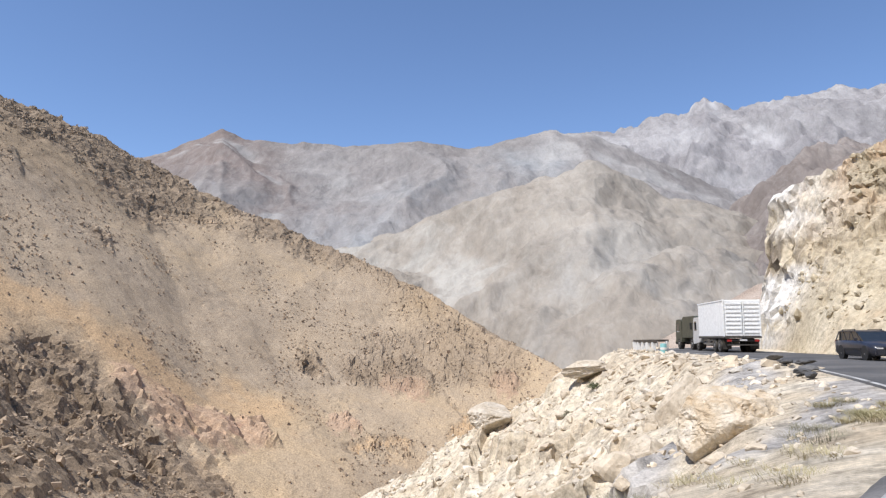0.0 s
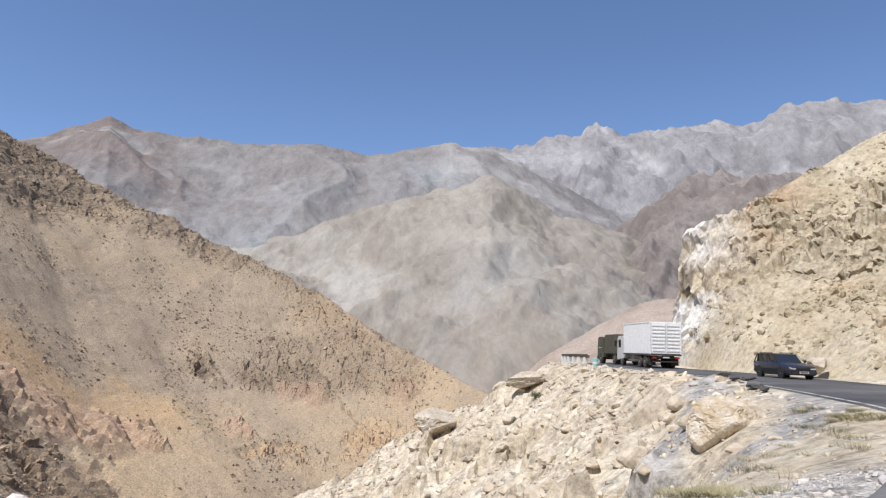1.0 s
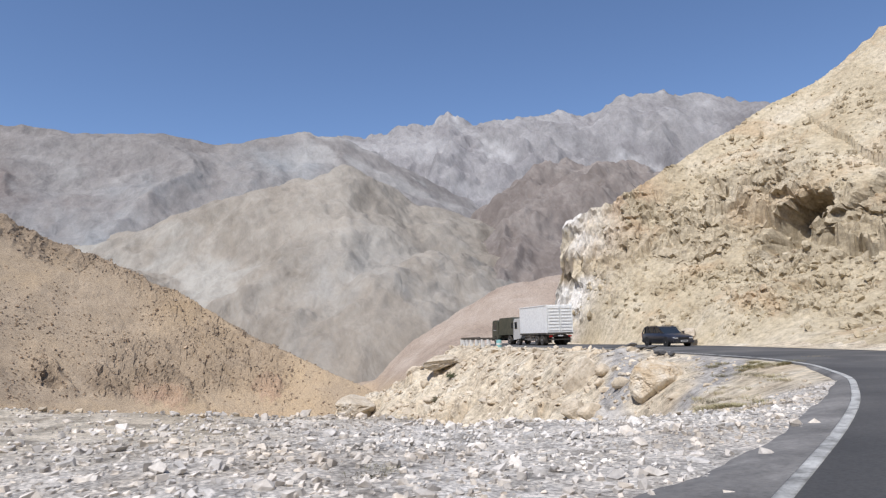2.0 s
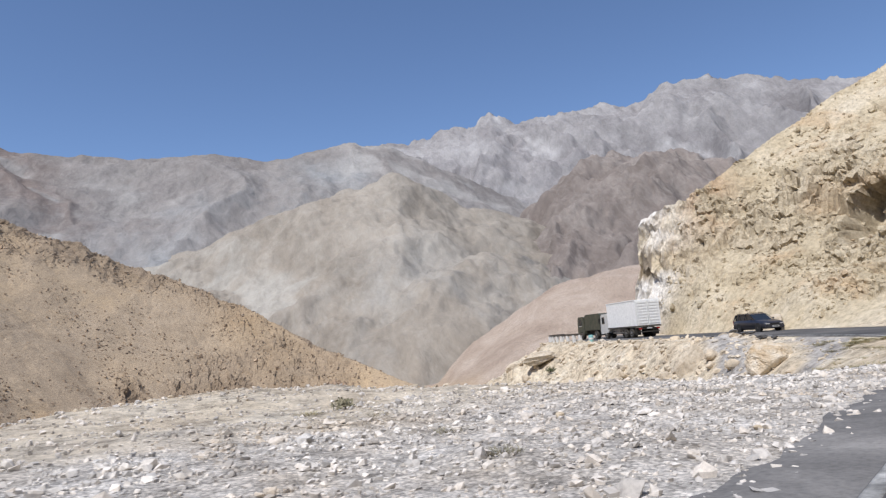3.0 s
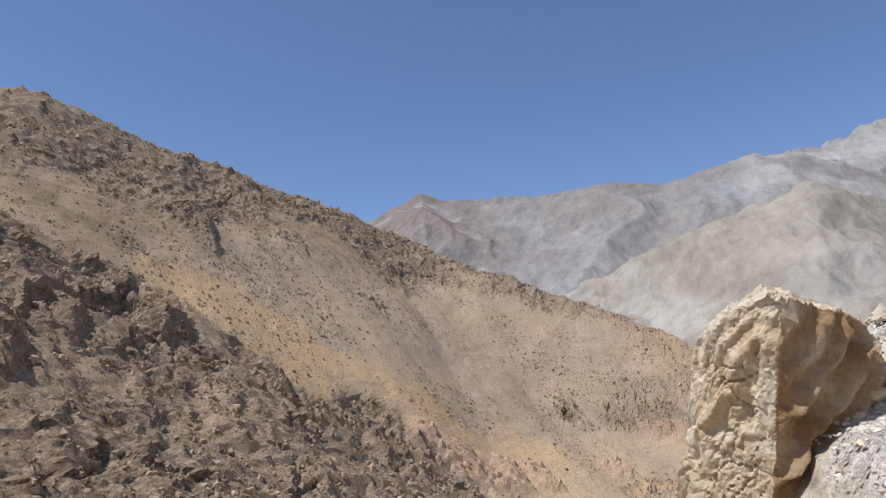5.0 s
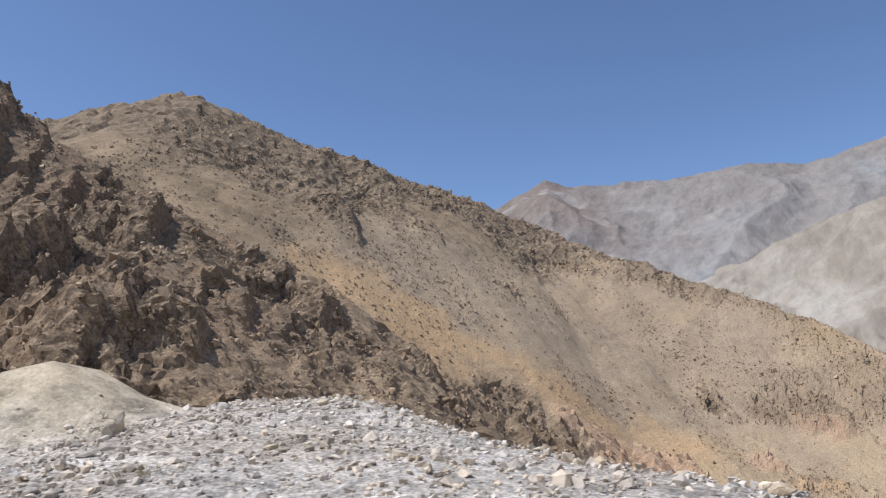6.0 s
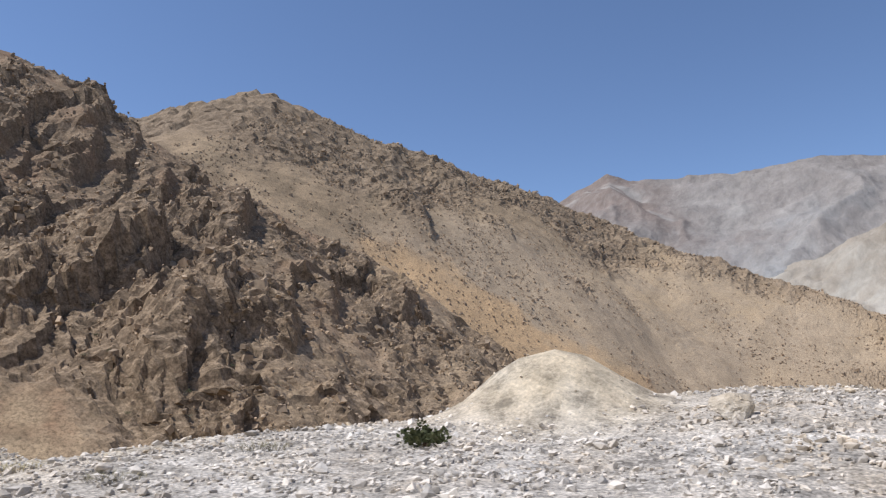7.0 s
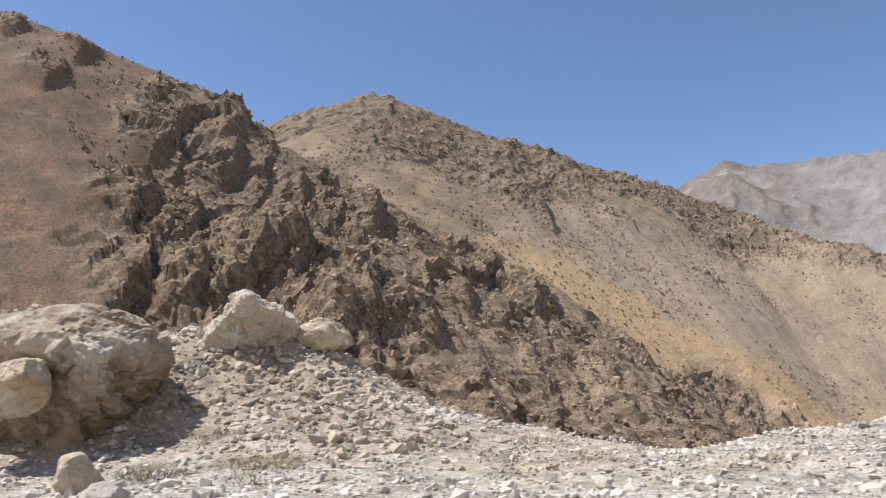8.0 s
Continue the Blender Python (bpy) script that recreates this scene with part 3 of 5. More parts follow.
# ---- mountains ----
def mountain(name, label, skyline, base_r, crest_r, back_r, material, seed, rough, az_step=0.16, rows=170, foot=(0.9, 0.5), slant=0.0):
    """A massif around the valley: its skyline is given by compass angle and angle of height, its flanks by ridged noise."""
    sky_az, sky_el = np.array(skyline).T
    az = np.arange(sky_az[0], sky_az[-1], az_step)
    el = np.interp(az, sky_az, sky_el)
    t = np.concatenate([np.linspace(0, 1, rows), np.linspace(1.02, 1.5, 14)])
    A, Tt = np.meshgrid(np.radians(az), t)
    E = np.broadcast_to(np.radians(el), A.shape)
    R = np.where(Tt <= 1, base_r + (crest_r - base_r) * Tt, crest_r + (back_r - crest_r) * (Tt - 1) * 2)
    X, Y = R * np.sin(A), R * np.cos(A)
    top = crest_r * np.tan(E)
    prof = np.where(Tt <= 1, Tt ** 1.12, 1 - 1.6 * (Tt - 1))
    Z = -90 + (top + 90) * prof
    big = fbm(X / 420, Y / 420, 4, seed + 3)
    u = A * (base_r + crest_r) / 2 + 90 * big + (R - base_r) * (0.45 * fbm(X / 700, Y / 700, 2, seed + 4) + slant)
    v = R + 60 * fbm(X / 260, Y / 260, 3, seed + 6)
    relief, gully = 0.0, 0.0
    for k, (wide, amp, share) in enumerate(((330, 0.24, 0.2), (150, 0.17, 0.4), (66, 0.14, 0.4), (29, 0.11, 0.0))):
        n = (1 - np.abs(vnoise(u / wide, v / (2.6 * wide), seed + 40 * k))) ** 1.6
        relief = relief + wide * amp * (n - 0.4) * (1 if k < 2 else 0.4 + relief_gate(X, Y, seed + k))
        gully = gully + share * n
    env = np.clip(Tt * 4, 0, 1) * (0.05 + 0.95 * smooth(1.0, 0.8, Tt))
    Z = Z + env * rough * (relief + 0.16 * 80 * fbm(X / 80, Y / 80, 5, seed + 9, 0.55))
    Z = Z + smooth(0.8, 1, Tt) * 9 * rough * fbm(X / 45, Y / 45, 4, seed + 5)
    me = grid_mesh(name, X, Y, Z)
    me.materials.append(material)
    spots = fbm(X / 70, Y / 70, 5, seed + 12, 0.6)
    for key, val in (("warm", 0.85 * smooth(-2, -14, np.degrees(A) + 8 * big) * smooth(0.5, 0.75, Tt + 0.15 * big) * (1 if seed == 202 else 0)), ("gully", 0.75 * smooth(0.36, 0.14, gully + 0.10 * spots + 0.06 * big)), ("foot", np.clip(smooth(foot[0], foot[1], prof + 0.2 * big), 0.12, 1))):
        me.attributes.new(key, "FLOAT", "POINT").data.foreach_set("value", np.broadcast_to(val, X.shape).astype(np.float32).ravel())
    return tagged(new(name, me), label, "mountain", kind="structure")


def relief_gate(x, y, seed):
    """Where the flanks are more broken."""
    return smooth(-0.3, 0.5, fbm(x / 200, y / 200, 3, seed + 21))


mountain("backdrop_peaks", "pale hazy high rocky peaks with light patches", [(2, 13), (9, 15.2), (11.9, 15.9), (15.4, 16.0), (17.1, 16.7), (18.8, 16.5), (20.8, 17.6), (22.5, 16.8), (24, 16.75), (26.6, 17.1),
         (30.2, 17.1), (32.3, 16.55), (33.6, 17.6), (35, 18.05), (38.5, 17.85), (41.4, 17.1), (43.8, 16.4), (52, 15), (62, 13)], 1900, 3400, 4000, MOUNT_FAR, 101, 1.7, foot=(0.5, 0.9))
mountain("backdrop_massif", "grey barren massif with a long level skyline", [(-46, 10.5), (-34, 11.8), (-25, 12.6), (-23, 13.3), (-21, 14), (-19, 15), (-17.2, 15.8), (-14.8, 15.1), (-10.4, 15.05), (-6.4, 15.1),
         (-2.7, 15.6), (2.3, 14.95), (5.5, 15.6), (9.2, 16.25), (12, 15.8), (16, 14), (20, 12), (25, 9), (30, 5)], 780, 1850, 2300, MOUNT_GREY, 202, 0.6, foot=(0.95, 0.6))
mountain("backdrop_spur", "grey and ochre banded mountain spur", [(-40, 1.5), (-32, 3.2), (-24, 4.0), (-17, 5.6), (-12, 6.0), (-7, 7.6), (-3, 8.4), (1, 10.2), (4, 10.9), (7, 12.2), (10, 13.0), (12.2, 13.4), (15.6, 12.05), (17.9, 10.6), (20.4, 9.6),
         (23.2, 8.5), (25.9, 6.4), (28.5, 3.5), (31, 0)], 560, 1250, 1600, MOUNT_HUMP, 303, 0.95, foot=(0.75, 0.3), slant=0.25)
mountain("backdrop_brown_peak", "brown pyramid peak with pale scree streaks", [(17, 2), (20, 6), (23.3, 9), (26.6, 11.5), (29.9, 13.5), (31.5, 12.8), (32.9, 12.65), (34.7, 12.35), (37.8, 10.2), (45, 9.5), (55, 9), (64, 8)],
         650, 1450, 1800, MOUNT_BROWN, 404, 1.8, foot=(0.5, 0.2), slant=-0.3)

# ---- the cliff above the road ----
FOOT = [(60, 96), (44, 86), (33.5, 76), (29.4, 68), (28.4, 63), (27.2, 55), (26.4, 46), (25.8, 38), (24.6, 28), (20.5, 15.5), (14.5, 3.5), (4, -5)]
CREST = [(31.5, 66.5, 13.5), (36, 61, 16.5), (45, 61, 22), (57, 57, 29), (75, 48, 42), (105, 28, 62), (130, 0, 75)]


def cliff_height(x, y):
    u, _ = along(FOOT, x, y)
    u = np.clip(-u, 0, 500)
    dc, (zc,) = along(CREST, x, y)
    behind = dc < 0
    dc = np.abs(dc)
    q = u / np.maximum(u + dc, 0.1)
    h = zc * q ** 0.95
    h = np.where(behind, np.minimum(h + 0.3 * dc, zc - 0.8 * dc), h)
    return h, u, q


cx, cy = np.meshgrid(lines((13, 24, 0.6), (24, 62, 0.21), (62, 130, 1.6)), lines((-8, 20, 0.6), (20, 76, 0.21), (76, 95, 1.0)))
ch, cu, cq = cliff_height(cx, cy)
craggy = smooth(0.4, 2.5, ch)
nose = np.exp(-(((cx - 30.5) / 3.6) ** 2 + ((cy - 66) / 5.5) ** 2))
OUTCROP_BAND = [(33, 60, 3.0), (38, 57.5, 3.5), (41, 52, 4.5), (43, 47, 5.5), (42, 40, 5.5), (44, 34, 5.5)]
band_d, (band_w,) = along(OUTCROP_BAND, cx, cy, True)
band = smooth(1.25, 0.6, np.abs(band_d) / band_w + 0.45 * fbm(cx / 5, cy / 5, 4, 60))
low_band = smooth(0.2, 0.45, fbm(cx / 4 + 3, cy / 6, 4, 92)) * smooth(9, 3, ch) * smooth(0.5, 1.5, ch)
rib = np.clip(np.maximum(np.maximum(0.9 * band, 0.6 * low_band), 0.35 * smooth(0.3, 0.55, fbm(cx / 6, cy / 6, 4, 61))) * smooth(1, 3, ch) * (1 - nose) + 0.02 * nose, 0, 1)
ch = ch - 0.25 + craggy * (1.3 * fbm(cx / 14, cy / 14, 4, 63) + (0.03 + rib) * (0.5 * cells(cx / 3.1 + 0.4 * fbm(cx, cy, 2, 59), cy / 3.1, 61, 0.2) + 0.4 * cells(cx / 1.4, cy / 1.4, 62, 0.25) + 0.25 * cells(cx / 0.6, cy / 0.6, 64, 0.3)) + (0.09 + 0.25 * rib) * (1 - 0.75 * nose) * fbm(cx / 3, cy / 3, 5, 67, 0.6))
side = craggy * nose * (0.5 * fbm(cy / 1.6, ch / 1.6, 5, 56, 0.65) + 0.65 * cells(cy / 1.3 + 0.3 * fbm(cy, ch, 2, 55), ch / 2.2, 54, 0.4)) + craggy * (0.03 * (1 - nose) + 0.8 * rib) * (0.6 * cells(cy / 2.4 + 0.4 * fbm(cy, ch, 2, 58), ch / 1.5, 65, 0.2) + 0.35 * cells(cy / 0.9, ch / 0.7, 66, 0.25) + 0.4 * fbm(cy / 1.2, ch / 1.2, 4, 57))
cave = np.exp(-((((cx - 42.6) / 3.4) ** 2 + ((cy - 44.0) / 1.9) ** 2) * (1 + 0.35 * fbm(cx / 2, cy / 2, 3, 69))) ** 4)
crack = np.exp(-(((cy - 39.0 - 0.6 * fbm(cx / 3, cy / 9, 3, 70)) / 0.75) ** 4)) * smooth(40, 42, cx) * smooth(55, 52, cx)
cx2, cy2 = cx + side * 0.9 + 5.0 * cave + 3.0 * crack, cy + side * 0.35 + 1.5 * cave
ch = ch - 1.0 * cave - 1.0 * crack
cliff_me = grid_mesh("cliff", cx2, cy2, np.where(cu <= 0.01, -1.0, ch), flat=cx > 0, keep=cu > 0.01)
cliff_me.materials.append(CLIFF)
stain = nose * smooth(0.15, 0.4, fbm((cx - cy) / 1.1, ch / 6, 4, 86)) * smooth(6, 8, ch) * smooth(13, 11, ch) * 0.8
rust = 0.75 * np.exp(-(((cx - 36.5) / 3.5) ** 2 + ((cy - 62) / 5) ** 2)) * smooth(-0.3, 0.3, fbm(cx / 2.5, cy / 2.5, 4, 87))
cliff_me.attributes.new("outcrop", "FLOAT", "POINT").data.foreach_set("value", (0.55 * rib).astype(np.float32).ravel())
cliff_me.attributes.new("rust", "FLOAT", "POINT").data.foreach_set("value", rust.astype(np.float32).ravel())
cliff_me.attributes.new("stain", "FLOAT", "POINT").data.foreach_set("value", stain.astype(np.float32).ravel())
cliff_me.attributes.new("pale", "FLOAT", "POINT").data.foreach_set("value", (np.clip(1.3 * nose * smooth(-0.5, 0.3, fbm(cx / 3, ch / 3, 4, 68)), 0, 1)).astype(np.float32).ravel())
tagged(new("cliff", cliff_me), "pale cream and ochre broken rock cliff above the road", "cliff", kind="structure")

# ---- the road ----
def strip(name, offset, width, lift, material, label, thick=0.02, start=0, stop=None, step=1.0):
    """A band along the road's edge line; offset is to the ravine's side."""
    pts = []
    for p, q in zip(EDGE[:-1], EDGE[1:]):
        n = max(1, int(math.hypot(q[0] - p[0], q[1] - p[1]) / step))
        pts += [(p[0] + (q[0] - p[0]) * k / n, p[1] + (q[1] - p[1]) * k / n) for k in range(n)]
    pts = np.array(pts)
    for _ in range(2):
        pts[1:-1] = 0.25 * pts[:-2] + 0.5 * pts[1:-1] + 0.25 * pts[2:]
    tan = np.gradient(pts, axis=0)
    tan /= np.linalg.norm(tan, axis=1)[:, None]
    nrm = np.stack([tan[:, 1], -tan[:, 0]], 1)
    cross = [(offset, lift - thick - 0.3), (offset, lift), (offset + width * 0.25, lift + 0.02 * abs(width) / 7), (offset + width * 0.5, lift + 0.03 * abs(width) / 7), (offset + width * 0.75, lift + 0.02 * abs(width) / 7), (offset + width, lift), (offset + width, lift - thick - 0.3)]
    X = np.stack([pts[:, 0] + nrm[:, 0] * o for o, z in cross])
    Y = np.stack([pts[:, 1] + nrm[:, 1] * o for o, z in cross])
    Z = np.stack([np.full(len(pts), z) for o, z in cross])
    if width < 0:
        X, Y, Z = X[::-1], Y[::-1], Z[::-1]
    me = grid_mesh(name, X[::-1], Y[::-1], Z[::-1])
    me.materials.append(material)
    return tagged(new(name, me), label, "road", kind="structure")


strip("road", 0.07, -(ROAD_WIDTH + 0.07), 0.06, ASPHALT, "worn dark asphalt mountain road")
strip("road_edge_line", 0.06, -0.13, 0.068, LINE_PAINT, "worn white painted edge line", 0.005)


def apron():
    """Old dusty asphalt beyond the edge line, with a ragged outer edge."""
    pts = np.array([(6.4, 9.2), (2.4, 4.4), (-1.8, 0.7), (-5.7, -2.3), (-9.2, -4.8), (-12.5, -7.2), (-16, -9.7), (-19.8, -12.4), (-24.5, -15.6), (-28.0, -18.0)])
    seg = np.linalg.norm(np.diff(pts, axis=0), axis=1)
    arc = np.concatenate([[0], np.cumsum(seg)])
    s = np.arange(0, arc[-1], 0.2)
    X, Y = np.interp(s, arc, pts[:, 0]), np.interp(s, arc, pts[:, 1])
    tan = np.stack([np.gradient(X), np.gradient(Y)], 1)
    for _ in range(12):
        tan[1:-1] = (tan[:-2] + tan[1:-1] + tan[2:]) / 3
    tan /= np.linalg.norm(tan, axis=1)[:, None]
    out = np.interp(s, arc, [0.15, 0.3, 0.45, 0.65, 1.1, 1.4, 1.15, 0.7, 0.3, 0.05]) * (1 + 0.22 * fbm(s / 2.5, s * 0, 4, 88))
    rows_x, rows_y, rows_z = [], [], []
    for k, lift in ((0.0, 0.057), (0.3, 0.05), (0.6, 0.035), (0.85, 0.015), (1.0, -0.07)):
        o = 0.06 + k * out
        rows_x.append(X + tan[:, 1] * o)
        rows_y.append(Y - tan[:, 0] * o)
        rows_z.append(ground_height(rows_x[-1], rows_y[-1]) * 0 + lift + 0.012 * fbm(s / 0.8, s * 0 + k * 3, 3, 89))
    me = grid_mesh("road_apron", np.stack(rows_x), np.stack(rows_y), np.stack(rows_z))
    me.materials.append(OLD_ASPHALT)
    return tagged(new("road_apron", me), "dusty grey old asphalt strip beside the road", "road", kind="structure")


apron()


# ---- stones ----


def rock_cloud(name, pts, sizes, material, label, seed, flat=0.7, small=False):
    """Many loose stones as one stuff object: each a small angular lump."""
    rng = np.random.default_rng(seed)
    bm = bmesh.new()
    if small:
        bmesh.ops.create_cube(bm, size=1.3)
        bmesh.ops.triangulate(bm, faces=bm.faces)
    else:
        bmesh.ops.create_icosphere(bm, subdivisions=1, radius=1)
    base = np.array([v.co for v in bm.verts])
    tris = np.array([[v.index for v in f.verts] for f in bm.faces])
    bm.free()
    n, k = len(pts), len(base)
    V = base[None] * rng.uniform(0.6, 1.2, (n, k, 1)) + rng.normal(0, 0.12, (n, k, 3))
    V = V * np.stack([rng.uniform(0.75, 1.3, n), rng.uniform(0.55, 1.0, n), rng.uniform(0.4, 0.9, n) * flat / 0.7], 1)[:, None, :]
    a, b = rng.uniform(0, 6.283, n), rng.normal(0, 0.35, n)
    cb, sb = np.cos(b)[:, None], np.sin(b)[:, None]
    V = np.stack([V[..., 0] * cb + V[..., 2] * sb, V[..., 1], V[..., 2] * cb - V[..., 0] * sb], -1)
    ca, sa = np.cos(a)[:, None], np.sin(a)[:, None]
    V = np.stack([V[..., 0] * ca - V[..., 1] * sa, V[..., 0] * sa + V[..., 1] * ca, V[..., 2]], -1)
    V = V * np.asarray(sizes)[:, None, None] + np.asarray(pts)[:, None, :]
    F = (tris[None] + (np.arange(n) * k)[:, None, None]).reshape(-1, 3)
    me = bpy.data.meshes.new(name)
    me.vertices.add(n * k)
    me.vertices.foreach_set("co", V.astype(np.float32).ravel())
    me.loops.add(F.size)
    me.loops.foreach_set("vertex_index", F.astype(np.int32).ravel())
    me.polygons.add(len(F))
    me.polygons.foreach_set("loop_start", np.arange(0, F.size, 3, dtype=np.int32))
    me.update(calc_edges=True)
    me.polygons.foreach_set("use_smooth", np.zeros(len(F), bool))
    me.materials.append(material)
    return tagged(new(name, me), label, "stones", kind="stuff")


def boulder(name, x, y, z, size, seed, material, label, turn=0, planes=13, rough=0.06, subdiv=5, lean=(0, 0), cuts=(), brown_shade=(), ribs=0.3, rib_faces=(), heart=(0, 0, 0)):
    """An angular block of rock: a ball cut by planes, then broken up by slanting ribs and fractures."""
    rng = np.random.default_rng(seed)
    bm = bmesh.new()
    bmesh.ops.create_icosphere(bm, subdivisions=subdiv, radius=1)
    P = np.array([v.co for v in bm.verts])
    if cuts:
        nrm, dist = np.array([c[:3] for c in cuts], float), np.array([c[3] for c in cuts], float)
    else:
        nrm, dist = rng.normal(size=(planes, 3)), rng.uniform(0.55, 0.95, planes)
    nrm /= np.linalg.norm(nrm, axis=1)[:, None]
    dist = dist - nrm @ np.array(heart)
    reach = 1.6 if any(heart) else 1.15
    den = P @ nrm.T
    r = np.min(np.where(den > 0.05, dist / np.maximum(den, 0.05), 9), axis=1)
    which = np.argmin(np.where(den > 0.05, dist / np.maximum(den, 0.05), 9), axis=1)
    Q = P * np.minimum(r, reach)[:, None] + np.array(heart)
    n1 = fbm(Q[:, 0] * 1.4 + Q[:, 2], Q[:, 1] * 1.4 - Q[:, 2] * 1.1, 4, seed)
    n2 = fbm(Q[:, 0] * 1.4 - Q[:, 1], Q[:, 2] * 1.4 + Q[:, 1], 4, seed + 3)
    u = Q[:, 0] * 0.85 + Q[:, 1] * 0.35 - 0.5 * Q[:, 2] + 0.25 * n1
    w = Q[:, 2] * 0.85 + Q[:, 0] * 0.5 + 0.25 * n2
    slanting = 2.3 * (ridged(u * 1.7, w * 0.4, 4, seed + 1, 0.5) - 0.45) + 0.7 * cells(u * 3.0 + 0.3 * n2, w * 0.55, seed + 5, 0.5) + 0.2 * cells(u * 6 + n2, w * 1.2 + n1, seed + 8, 0.4)
    e, f = Q[:, 0] + 0.45 * Q[:, 1] + 0.2 * n2, Q[:, 2] + 0.6 * Q[:, 1] + 0.2 * n1
    broken = 0.9 * cells(e * 1.9, f * 1.9, seed + 6, 0.6) + 0.3 * cells(e * 4.3 + n1, f * 4.3 + n2, seed + 7, 0.6)
    relief = 0.9 * n1 + ribs * slanting + (1.0 - 0.9 * ribs) * broken + 0.5 * fbm(u * 4, w * 4 + Q[:, 1] * 4, 4 if subdiv > 5 else 2, seed + 9, 0.6)
    ratio = np.sort(np.where(den > 0.05, dist / np.maximum(den, 0.05), 9), axis=1)
    inner = smooth(0.0, 0.22, np.minimum(ratio[:, 1], 1.3) - ratio[:, 0])
    if rib_faces:
        slope = 0.73 * Q[:, 0] - 0.68 * Q[:, 2] + 0.07 * n1
        strata = sum(top * np.exp(-((slope - at) / wide) ** 2) for at, wide, top in ((0.11, 0.06, 2.4), (-0.14, 0.07, 1.7), (-0.33, 0.08, 2.0), (0.36, 0.06, 1.8), (0.58, 0.05, 1.4), (-0.62, 0.09, 1.6))) * (0.65 + 0.5 * n2) - 0.55 + 0.8 * (ridged(u * 2.6, w * 0.5, 3, seed + 1, 0.5) - 0.42)
        fine = 0.15 * cells(u * 4 + n2, w * 1.6 + n1, seed + 8, 0.5) + 0.55 * fbm(u * 5, w * 5 + Q[:, 1] * 5, 4, seed + 9, 0.6)
        split = -0.8 * smooth(0.07, 0.0, np.abs(fbm(e * 1.3 + 2, f * 2.4, 4, seed + 10))) - 0.5 * smooth(0.06, 0.0, np.abs(fbm(e * 3 + 2, f * 2.2, 3, seed + 12)))
        relief = np.where(np.isin(which, rib_faces), (0.35 + inner) * strata + 0.6 * fine, 0.7 * n1 + inner * (0.3 * broken + split) + 0.9 * fine)
    else:
        relief = relief * (0.5 + 0.5 * inner)
    out = np.where((r < reach)[:, None], nrm[which], P)
    Q = Q + 0.85 * rough * relief[:, None] * (0.75 * out + 0.25 * P)
    for v, q in zip(bm.verts, Q):
        v.co = (q[0] * size[0] + lean[0] * q[2] * size[2], q[1] * size[1] + lean[1] * q[2] * size[2], q[2] * size[2])
    ob = part(name, bm, material)
    if brown_shade:
        # chosen faces, turned from the sun, get the brown with painted shade
        brown = np.isin(which, brown_shade) * np.clip(0.85 + 0.5 * n1, 0, 1)
        ob.data.attributes.new("brown_shade", "FLOAT", "POINT").data.foreach_set("value", brown.astype(np.float32))
    ob.data.polygons.foreach_set("use_smooth", np.zeros(len(ob.data.polygons), bool))
    ob.matrix_world = pose(x, y, z, 0, 0, turn)
    return tagged(ob, label, "boulder")


rng = np.random.default_rng(7)


def scatter(n, x0, x1, y0, y1, keep):
    x, y = rng.uniform(x0, x1, n), rng.uniform(y0, y1, n)
    ok = keep(x, y)
    return x[ok], y[ok]


def earthy(d, x):
    """Bare tan earth along the outer half of the wide shoulder."""
    return smooth(6.5, 10, d) * smooth(-25, -21, x) * smooth(-6, -10, x)


def on_bench(x, y):
    d, (w, _) = along(EDGE, x, y)
    return (d > 0.25 + 1.2 * smooth(-27, -22, x) * smooth(1, -8, x) * rng.uniform(0, 1, len(x))) & (d < w + 1.0) & (x + 0.35 * y < 3.5 - rng.uniform(0, 1, len(x)) ** 2 * 7) & (np.hypot(x + 46.4, y + 16.4) > 1.6 + rng.uniform(0, 0.8, len(x))) & (rng.uniform(0, 1, len(x)) > 0.7 * earthy(d, x))


x, y = scatter(270000, -64, 8, -42, 22, on_bench)
s = np.minimum(0.026 * np.exp(rng.normal(0, 0.5, len(x))), 0.075)
rock_cloud("gravel", np.stack([x, y, ground_height(x, y) + s * 0.15], 1), s, GRAVEL, "loose pale grey angular gravel", 3, small=True)
x, y = scatter(105000, -75, 8, -45, 22, on_bench)
s = np.minimum(0.038 * np.exp(rng.normal(0, 0.5, len(x))), 0.12)
rock_cloud("rubble", np.stack([x, y, ground_height(x, y) + s * 0.1], 1), s, GRAVEL, "coarser broken stones among the gravel", 33)


def on_bank(x, y):
    d, (w, _) = along(EDGE, x, y)
    return (np.hypot(x + 46.4, y + 16.3) > 2.4) & (d > np.where((y > 5) & (x + 0.35 * y > 2), 0.7, w - 1)) & (d < w + 34)


x, y = scatter(34000, -65, 25, -35, 80, on_bank)
s = np.minimum((0.05 + 0.05 * smooth(10, 25, y)) * np.exp(rng.normal(0, 0.7, len(x))), 0.09 + 0.39 * smooth(14, 35, y))
rock_cloud("bank_stones", np.stack([x, y, ground_height(x, y) + s * 0.1], 1), s, BANK_ROCK, "cream broken stones on the bank", 4)


